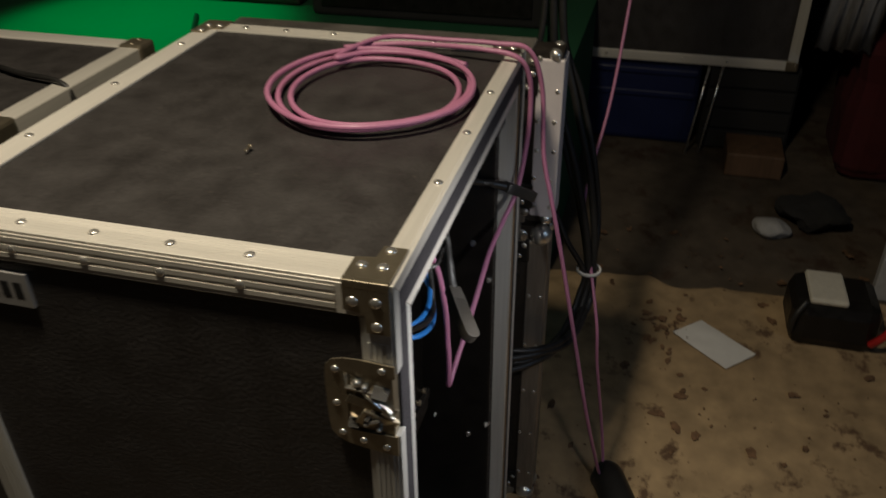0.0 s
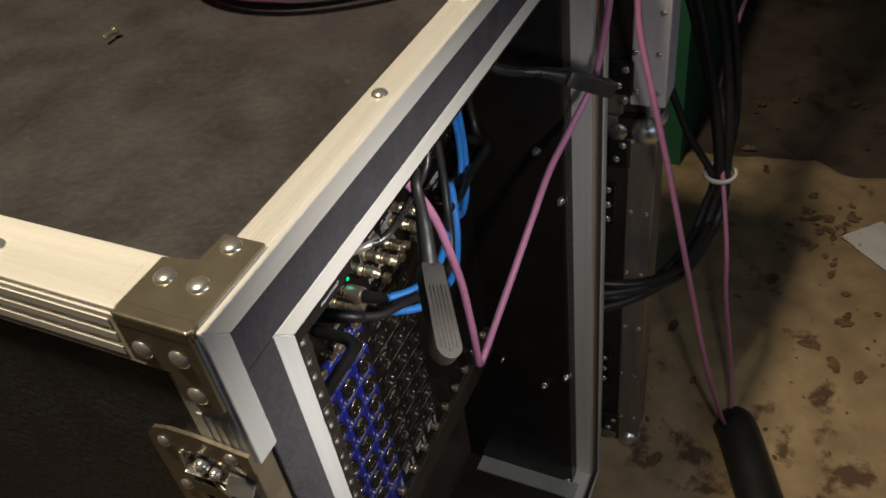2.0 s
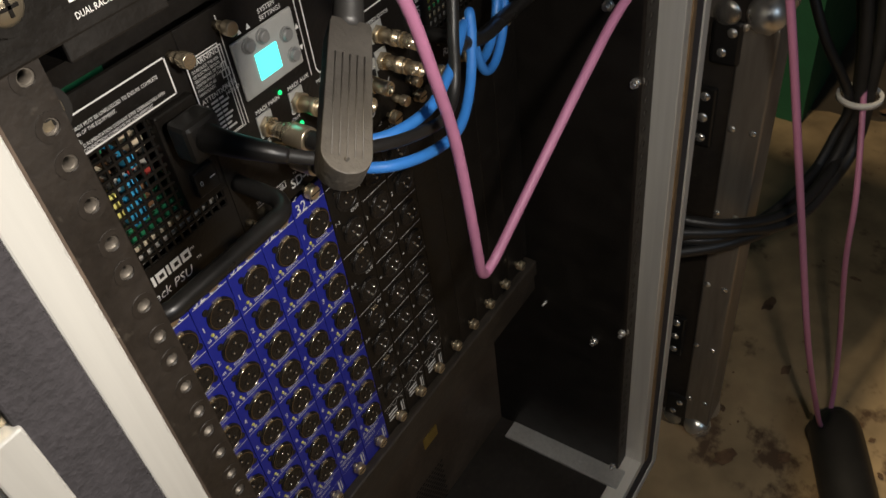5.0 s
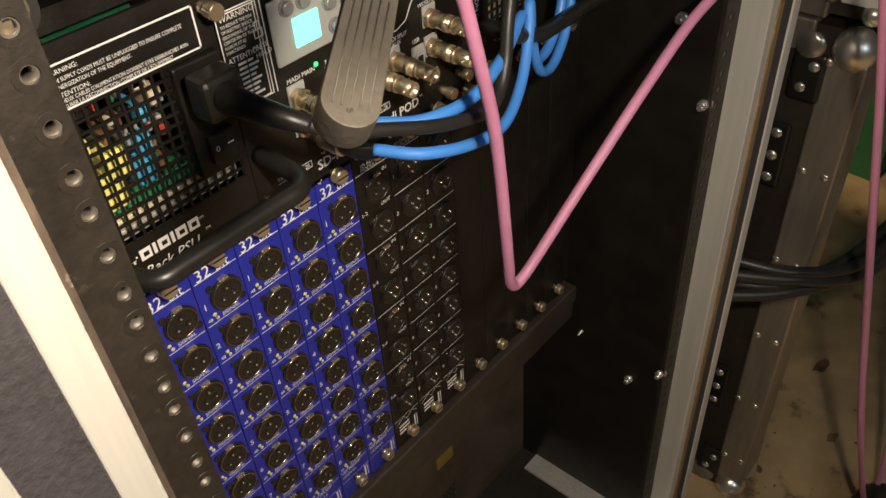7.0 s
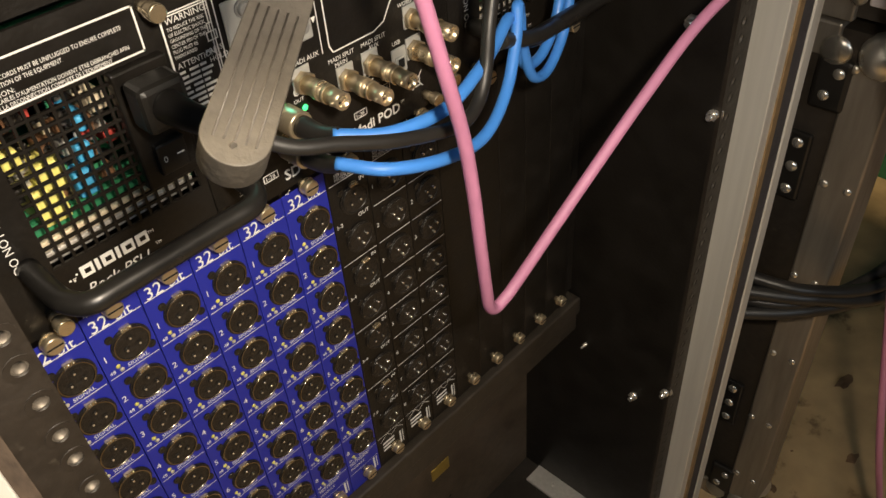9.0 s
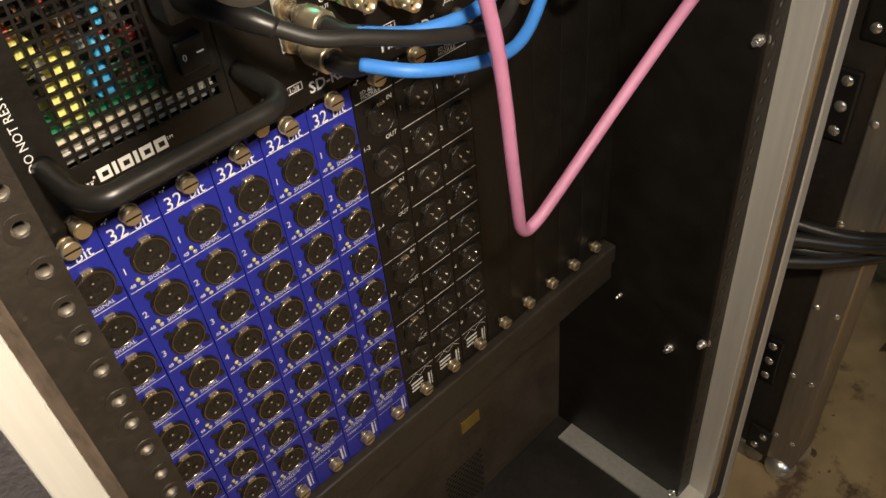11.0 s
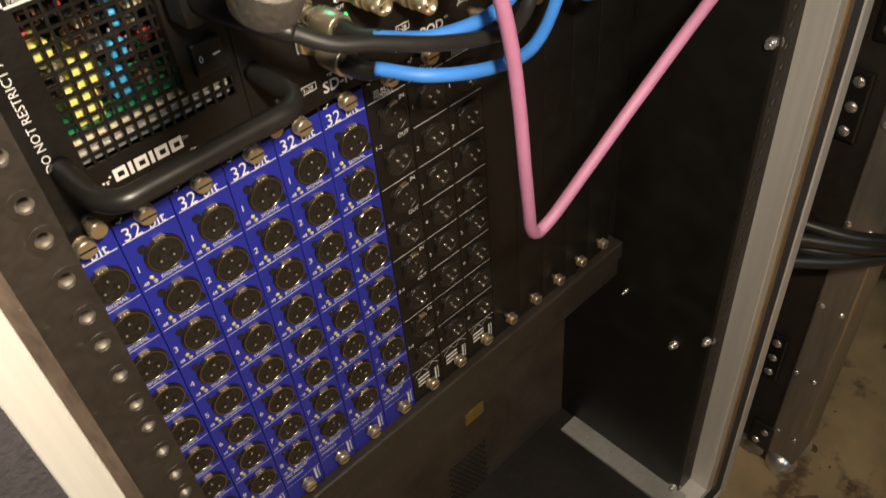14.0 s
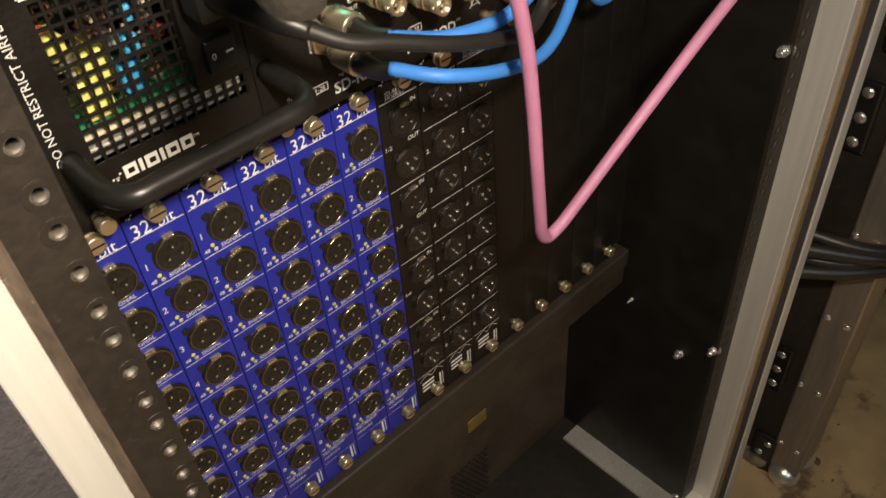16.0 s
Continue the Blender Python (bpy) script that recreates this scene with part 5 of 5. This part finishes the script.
# ---- lids standing beside the case ----
def lid(z0, z1, x0, x1, y0, y1, label, wide, ball, metal):
    ob = thing("case_lid", ((x0 + x1) / 2, (y0 + y1) / 2, z0), label, "case lid", "case lids")
    bm = bmesh.new()
    box(bm, x0 + 0.004, x1 - 0.004, y0 + 0.004, y1, z0 + 0.004, z1 - 0.004)
    part("panel", bm, BLACK_WALL, ob)
    for zz in ((z0, z0 + 0.03), (z1 - 0.03, z1)):
        bm = bmesh.new()
        box(bm, x0, x1, y0 + 0.050, y1, *zz, 0.002)
        part("edge_profile", bm, TARNISHED, ob)
    bm = bmesh.new()
    box(bm, x0, x1, y0, y0 + wide, z0 + ball * 1.6, z1 - ball * 1.6, 0.002)
    part("front_profile", bm, metal, ob)
    for z in (z0, z1):
        bm = bmesh.new()
        for x in (x0 + 0.006, x1 - 0.006):
            tmp = bmesh.new()
            bmesh.ops.create_uvsphere(tmp, u_segments=18, v_segments=10, radius=ball)
            for f in tmp.faces:
                f.smooth = True
            merge(bm, tmp, 0, Matrix.Translation((x, y0 + 0.015, z + (ball if z == z0 else -ball))))
            dome(bm, (x0 - 0.0005, y0 + 0.05, z + (0.022 if z == z0 else -0.022)), ball * 0.7, 0.005, "x", -1)
        part("ball_corner", bm, CHROME, ob, "dented chrome ball corner")
    for z in (z0 + 0.052, z1 - 0.052):
        bm = bmesh.new()
        box(bm, x0 - 0.003, x0 + 0.004, y0 + wide - 0.004, y0 + wide + 0.026, z - 0.024, z + 0.024, 0.004)
        gusset = part("corner_gusset", bm, BLACK_SATIN, ob, "black corner gusset")
        for dy, dz in ((0.006, 0.012), (0.014, -0.010)):
            bm = bmesh.new()
            dome(bm, (x0 - 0.003, y0 + wide + dy, z + dz), 0.0050, 0.0026, "x", -1)
            part("rivet", bm, CHROME, gusset)
    n = 6
    for k in range(n):
        z = z0 + (k + 0.7) * (z1 - z0) / n
        for y in (y0 + 0.009, y0 + wide - 0.006):
            bm = bmesh.new()
            dome(bm, (x0, y + (0.002 if k % 2 else 0), z), 0.0040, 0.0020, "x", -1)
            part("rivet", bm, CHROME, ob)
    return ob


low = lid(FLOOR_Z + 0.002, 0.738, 0.592, 0.642, -0.170, 0.40, "black flight case lid standing on edge beside the case", 0.036, 0.019, TARNISHED)
for z in (0.26, 0.60):
    bm = bmesh.new()
    box(bm, 0.588, 0.594, -0.122, -0.098, z - 0.036, z + 0.036, 0.0028)
    plate_ob = part("hinge_plate", bm, BLACK_SATIN, low, "rounded black plate with three rivets")
    for dz in (-0.025, 0, 0.025):
        bm = bmesh.new()
        dome(bm, (0.588, -0.110, z + dz), 0.0055, 0.0026, "x", -1)
        part("rivet", bm, CHROME, plate_ob)
lid(0.741, 1.045, 0.592, 0.642, -0.176, 0.38, "upper flight case lid with wide aluminium edge, stacked on another", 0.042, 0.010, PALE)

# ---- flight case behind ----
def simple_case(name, x0, x1, y0, y1, z0, z1, label, w=0.03):
    ob = thing(name, ((x0 + x1) / 2, (y0 + y1) / 2, z0), label, "flight case")
    bm = bmesh.new()
    box(bm, x0 + 0.003, x1 - 0.003, y0 + 0.003, y1 - 0.003, z0 + 0.003, z1 - 0.003)
    part("body", bm, PLY, ob)
    for z in (z0, z1 - w):
        for d in ((x0 + w, x1 - w, y0, y0 + w, z, z + w), (x0 + w, x1 - w, y1 - w, y1, z, z + w)):
            bm = bmesh.new()
            box(bm, *d, 0.002)
            part("edge_profile", bm, ALU_X, ob)
        for d in ((x0, x0 + w, y0 + w, y1 - w, z, z + w), (x1 - w, x1, y0 + w, y1 - w, z, z + w)):
            bm = bmesh.new()
            box(bm, *d, 0.002)
            part("edge_profile", bm, ALU_Y, ob)
    for x in (x0, x1 - w):
        for y in (y0, y1 - w):
            bm = bmesh.new()
            box(bm, x, x + w, y, y + w, z0 + w, z1 - w, 0.002)
            part("edge_profile", bm, ALU_Z, ob)
            for z in (z0, z1 - w):
                bm = bmesh.new()
                box(bm, x - 0.004, x + w + 0.004, y - 0.004, y + w + 0.004, z - 0.0015, z + w + 0.004, 0.006)
                for k in (0.2, 0.8):
                    dome(bm, (x + w * k, y + w * 0.5, z + w + 0.004), 0.005, 0.0022, "z", 1)
                    dome(bm, (x - 0.004, y + w * k, z + w * 0.5), 0.005, 0.0022, "x", -1)
                part("corner_plate", bm, STEEL, ob)
    return ob


simple_case("flight_case", 0.17, 0.53, 0.485, 1.10, FLOOR_Z + 0.0015, 1.03, "black flight case with aluminium edges standing behind", 0.034)
bm = bmesh.new()
tube(bm, [(0.32, 0.478, 1.00), (0.325, 0.50, 1.034), (0.34, 0.58, 1.036), (0.37, 0.70, 1.036), (0.34, 0.9, 1.036)], 0.004, 8, 8)
solo("thin_black_cable", bm, CABLE_BLACK, "thin black cable lying across a flight case", "cable")

# ---- green covered table ----
table = thing("green_covered_table", (1.9, 1.5, FLOOR_Z), "table draped with bright green felt cloth", "table")
skirt, bm = bmesh.new(), bmesh.new()
n = 40
rows = []
for i in range(n + 1):
    yy = -0.07 + i * 3.2 / n
    row = []
    for j, (xx, zz) in enumerate(((1.42, FLOOR_Z + 0.001), (1.40, 0.30), (1.385, 0.56), (1.39, 0.615), (1.42, 0.625), (1.7, 0.626), (2.45, 0.625))):
        wob = 0.018 * noise.noise(Vector((yy * 4, j * 0.4, 0))) * (1.0 if j < 3 else 0.15)
        row.append(bm.verts.new((xx + wob, yy, zz)))
    rows.append(row)
hems = [[skirt.verts.new(v.co) for v in row[:5]] for row in rows]
for a, b, c, d in zip(rows, rows[1:], hems, hems[1:]):
    for j in range(4):
        skirt.faces.new((c[j], c[j + 1], d[j + 1], d[j])).smooth = True
    for j in (4, 5):
        bm.faces.new((a[j], a[j + 1], b[j + 1], b[j])).smooth = True
skirt.faces.new([skirt.verts.new(v.co) for v in rows[0]] + [skirt.verts.new((2.45, -0.07, FLOOR_Z + 0.001))])
for v in [v for v in bm.verts if not v.link_faces]:
    bm.verts.remove(v)
part("tabletop_cloth", bm, GREEN, table)
part("cloth_skirt", skirt, GREEN, table, "hanging folds of green felt")
bm = bmesh.new()
box(bm, 2.02, 2.30, 0.06, 0.87, 0.628, 1.25, 0.012)
tall = thing("black_speaker_box", (2.16, 0.46, 0.628), "tall black box standing on the green table", "box")
part("cabinet", bm, WALL, tall)
bm = bmesh.new()
box(bm, 2.012, 2.0195, 0.10, 0.83, 0.66, 1.21, 0.003)
part("front_grille", bm, BLACK, tall)
bm = bmesh.new()
box(bm, 2.10, 2.40, 0.95, 2.95, 0.628, 1.1, 0.012)
solo("long_black_box", bm, BLACK_WALL, "long black box at the back of the green table", "box")
for pts in ([(1.40, 1.02, 0.632), (1.52, 1.12, 0.632), (1.66, 1.14, 0.632), (1.90, 1.25, 0.632)], [(1.43, 0.86, 0.632), (1.6, 0.96, 0.632), (1.78, 0.98, 0.632), (1.86, 0.9, 0.632)]):
    cable("black_cable", pts, 0.008, CABLE_BLACK, "black cable lying on the green table")

# ---- far corner ----
bm = bmesh.new()
box(bm, 2.50, 2.90, -0.48, -0.01, FLOOR_Z + 0.001, 0.400, 0.02)
bin_ob = thing("navy_storage_bin", (2.70, -0.24, FLOOR_Z), "dark navy plastic storage bin on the floor", "bin")
part("tub", bm, NAVY, bin_ob)
for z in (0.25, 0.34):
    bm = bmesh.new()
    box(bm, 2.488, 2.500, -0.47, -0.02, z, z + 0.025, 0.005)
    part("moulded_rib", bm, NAVY, bin_ob)
bm = bmesh.new()
box(bm, 2.50, 2.90, -0.83, -0.50, FLOOR_Z + 0.001, 0.400, 0.01)
crate = thing("dark_crate", (2.70, -0.63, FLOOR_Z), "dark wooden crate on the floor", "crate")
part("box", bm, WALL, crate)
for k in range(4):
    bm = bmesh.new()
    box(bm, 2.485, 2.4995, -0.82, -0.51, 0.07 + 0.082 * k, 0.142 + 0.082 * k, 0.003)
    part("slat", bm, WALL, crate)
far = simple_case("flight_case", 2.46, 2.86, -0.80, 0.015, 0.402, 1.35, "black flight case with silver edges raised on bins", 0.036)
for y in (-0.12, -0.40, -0.56):
    bm = bmesh.new()
    dome(bm, (2.46, y, 0.420), 0.006, 0.003, "x", -1)
    part("rivet", bm, CHROME, far)
for dx, dy in ((0, 0), (0.02, -0.05)):
    bm = bmesh.new()
    tube(bm, [(2.42 + dx, -0.46 + dy, 0.06), (2.45 + dx, -0.50 + dy, 0.398)], 0.005, 8, smooth=False)
    solo("metal_rod", bm, CHROME, "thin bright metal rod leaning upright", "rod", "metal rods")
bm = bmesh.new()
rows = []
for i in range(13):
    yy = -0.86 - 0.17 * i / 12
    rows.append([bm.verts.new((2.22 + 0.03 * math.sin(i * 1.9) + 0.02 * k, yy + 0.012 * k, 1.3 - 0.19 * k)) for k in range(5)])
for a, b in zip(rows, rows[1:]):
    for k in range(4):
        bm.faces.new((a[k], a[k + 1], b[k + 1], b[k])).smooth = True
bmesh.ops.solidify(bm, geom=bm.faces[:], thickness=0.006)
solo("hanging_cloth", bm, CLOTH, "pale grey cloth hanging in folds", "cloth")
bm = bmesh.new()
box(bm, 2.30, 2.7, -1.35, -0.98, FLOOR_Z + 0.001, 0.60, 0.06)
bmesh.ops.subdivide_edges(bm, edges=bm.edges[:], cuts=3, use_grid_fill=True)
for v in bm.verts:
    if v.co.z > FLOOR_Z + 0.05:
        v.co += Vector((noise.noise(v.co * 6), noise.noise(v.co * 6 + Vector((9, 0, 0))), 0.6 * noise.noise(v.co * 5 + Vector((0, 7, 0))))) * 0.03
bag = thing("maroon_bag", (2.5, -1.16, FLOOR_Z), "dark maroon fabric bag on the floor", "bag")
part("body", bm, MAROON, bag)
for x in (2.40, 2.60):
    bm = bmesh.new()
    tube(bm, [(x, -1.26, 0.57), (x, -1.24, 0.66), (x, -1.165, 0.70), (x, -1.09, 0.66), (x, -1.07, 0.57)], 0.012, 8, 6)
    part("carry_strap", bm, MAROON, bag)
bm = bmesh.new()
box(bm, 2.26, 2.45, -0.80, -0.60, FLOOR_Z + 0.001, 0.15, 0.006)
solo("cardboard_box", bm, WOOD, "small brown cardboard box on the floor", "box")
bm = bmesh.new()
box(bm, 1.93, 2.0, -1.20, -1.13, FLOOR_Z + 0.001, 1.4, 0.008)
solo("timber_post", bm, WOOD, "upright brown timber post", "post")
for x, y, s, m, nm, lb in ((1.86, -0.74, 0.06, CLOTH, "crumpled_bag", "crumpled pale plastic bag on the floor"), (1.98, -0.88, 0.10, WALL, "crumpled_cloth", "dark crumpled cloth on the floor")):
    bm = bmesh.new()
    bmesh.ops.create_icosphere(bm, subdivisions=3, radius=s)
    for v in bm.verts:
        v.co *= 1 + 0.5 * noise.noise(v.co * 14)
        v.co.z = max(v.co.z * 0.5 + s * 0.4, 0)
        v.co += Vector((x, y, FLOOR_Z + 0.001))
    solo(nm, bm, m, lb, "bundle")
# portable black device with cream top
dev = thing("portable_power_pack", (1.38, -0.86, FLOOR_Z), "black rounded power pack with cream lid and red clamp", "power pack")
bm = bmesh.new()
box(bm, 1.27, 1.46, -0.955, -0.735, FLOOR_Z + 0.001, 0.200, 0.035)
for v in bm.verts:
    k = (v.co.z - FLOOR_Z) / 0.25
    v.co.x = 1.355 + (v.co.x - 1.355) * (1 - 0.12 * k)
part("body", bm, BLACK, dev)
bm = bmesh.new()
box(bm, 1.285, 1.43, -0.865, -0.770, 0.194, 0.212, 0.008)
part("lid", bm, CREAM, dev, "cream plastic lid")
bm = bmesh.new()
tube(bm, [(1.275, -0.935, 0.10), (1.262, -0.950, 0.13), (1.262, -0.968, 0.165), (1.285, -0.965, 0.175)], 0.010, 8, 6)
part("clamp", bm, RED, dev, "red clamp")
bm = bmesh.new()
tube(bm, [(1.29, -0.765, 0.20), (1.27, -0.740, 0.16), (1.28, -0.740, 0.11), (1.31, -0.755, 0.08)], 0.008, 8, 6)
part("strap", bm, CABLE_BLACK, dev)
bm = bmesh.new()
box(bm, 1.55, 1.58, -1.3, -0.99, FLOOR_Z + 0.001, 0.34, 0.004)
solo("white_panel", bm, CLOTH, "pale board leaning upright on the floor", "board")

# ---- small things on the case ----
bm = bmesh.new()
cyl(bm, (0.102, 0.094, ZT + 0.0020), 0.0016, 0.010, "x", 12, bevel=0.0006)
cyl(bm, (0.108, 0.094, ZT + 0.0020), 0.0026, 0.003, "x", 12, bevel=0.0006)
solo("loose_screw", bm, STEEL, "small loose steel screw lying on the case", "screw")
bm = bmesh.new()
box(bm, X0 - 0.0012, X0 + 0.0035, 0.226, 0.290, 0.992, 1.030, 0.0004)
part("label_plate", bm, LABEL, case, "grey printed label plate")
bm = bmesh.new()
for k in range(3):
    box(bm, X0 - 0.0016, X0 - 0.0010, 0.233 + 0.014 * k, 0.242 + 0.014 * k, 1.003, 1.020)
etched("label_print", bm, HOLE, case)


# butterfly latch let into the corner of the side wall
def tilted(bm, at, size, turn, bevel=0.0006):
    """A small bevelled plate, turned in degrees about x, y and z."""
    tmp = bmesh.new()
    bmesh.ops.create_cube(tmp, size=1, matrix=Matrix.Diagonal((*size, 1)))
    bmesh.ops.bevel(tmp, geom=tmp.edges[:], offset=bevel, segments=2, affect="EDGES", profile=0.5)
    merge(bm, tmp, 0, pose(*at, *turn))


def latch():
    xw = X0 - 0.0022
    outer = [(-0.1290, LATCH_Z1 + 0.011), (-0.098, LATCH_Z1 + 0.013), (-0.082, LATCH_Z1 + 0.012), (-0.072, LATCH_Z1 + 0.009), (-0.066, LATCH_Z1 + 0.002), (-0.0645, LATCH_Z1 - 0.014), (-0.0645, LATCH_Z0 + 0.014), (-0.066, LATCH_Z0 - 0.002), (-0.072, LATCH_Z0 - 0.010), (-0.082, LATCH_Z0 - 0.015), (-0.098, LATCH_Z0 - 0.018), (-0.1290, LATCH_Z0 - 0.021)]
    hole = [(-0.1290, LATCH_Z1 - 0.002), (-0.098, LATCH_Z1 - 0.002), (-0.086, LATCH_Z1 - 0.003), (-0.083, LATCH_Z1 - 0.006), (-0.0825, LATCH_Z1 - 0.013), (-0.084, LATCH_Z1 - 0.018), (-0.084, LATCH_Z0 + 0.020), (-0.0825, LATCH_Z0 + 0.014), (-0.083, LATCH_Z0 + 0.006), (-0.086, LATCH_Z0 + 0.003), (-0.098, LATCH_Z0 + 0.002), (-0.1290, LATCH_Z0 + 0.002)]
    bm = bmesh.new()
    rows = [[bm.verts.new((x, y, z)) for y, z in line] for line in (outer, hole) for x in (xw, xw - 0.0020)]
    for k in range(len(outer) - 1):
        for a, b in ((0, 1), (1, 3), (3, 2), (2, 0)):
            bm.faces.new((rows[a][k], rows[a][k + 1], rows[b][k + 1], rows[b][k]))
    for k in (0, len(outer) - 1):
        bm.faces.new([rows[n][k] for n in (0, 1, 3, 2)])
    base = part("latch_plate", bm, STEEL, case, "rounded zinc-plated butterfly latch")
    xf = xw - 0.0020
    bm = bmesh.new()
    box(bm, X0 - 0.0018, X0 + 0.014, Y0 + 0.0040, -0.0815, LATCH_Z0, LATCH_Z1, 0.0010)
    tilted(bm, (X0 - 0.003, -0.106, 0.949), (0.003, 0.046, 0.010), (24, 0, 12))
    tilted(bm, (X0 - 0.002, -0.110, 0.930), (0.004, 0.034, 0.022), (28, -16, 8))
    part("latch_dish", bm, STEEL, base, "recessed steel dish of the latch")
    for at, size, turn in (((-0.0045, -0.0850, 0.9745), (0.005, 0.0016, 0.014), (-8, 10, 0)), ((-0.0045, -0.0970, 0.9665), (0.005, 0.026, 0.0016), (14, 0, 10)),
                           ((-0.0040, -0.1150, 0.9540), (0.004, 0.026, 0.0016), (38, 0, -10)), ((-0.0042, -0.1150, 0.9660), (0.004, 0.014, 0.012), (20, 25, 18)),
                           ((-0.0050, -0.1045, 0.9400), (0.006, 0.0040, 0.014), (35, 10, 20)), ((-0.0055, -0.1085, 0.9330), (0.006, 0.010, 0.0030), (-20, 15, 0)),
                           ((-0.0040, -0.0885, 0.9260), (0.004, 0.010, 0.010), (15, 20, 25)), ((-0.0038, -0.1210, 0.9410), (0.004, 0.014, 0.0030), (42, 0, 15))):
        bm = bmesh.new()
        tilted(bm, (X0 + at[0], at[1], at[2]), size, turn, 0.0004)
        part("lever", bm, CHROME, base)
    for y, z, r in ((-0.0940, 0.9735, 0.0042), (-0.1010, 0.9700, 0.0030), (-0.1000, 0.9270, 0.0028), (-0.1120, 0.9235, 0.0028)):
        bm = bmesh.new()
        cyl(bm, (X0 - 0.0040, y, z), r, 0.005, "x", 16, bevel=0.0006)
        dome(bm, (X0 - 0.0065, y, z), r * 0.7, 0.0016, "x", -1)
        part("pin", bm, CHROME, base)
    bm = bmesh.new()
    tube(bm, [(X0 - 0.004, -0.097, 0.966), (X0 - 0.0065, -0.104, 0.9605), (X0 - 0.006, -0.114, 0.951), (X0 - 0.004, -0.124, 0.941)], 0.0014, 8, 6)
    part("spring_wire", bm, CHROME, base)
    for y, z in ((-0.0750, 0.985), (-0.1175, 0.9905), (-0.0735, 0.946), (-0.0765, 0.911), (-0.1180, 0.9015), (-0.0960, 0.9050)):
        bm = bmesh.new()
        dome(bm, (xf, y, z), 0.0038, 0.0022, "x", -1)
        part("rivet", bm, CHROME, base)


latch()
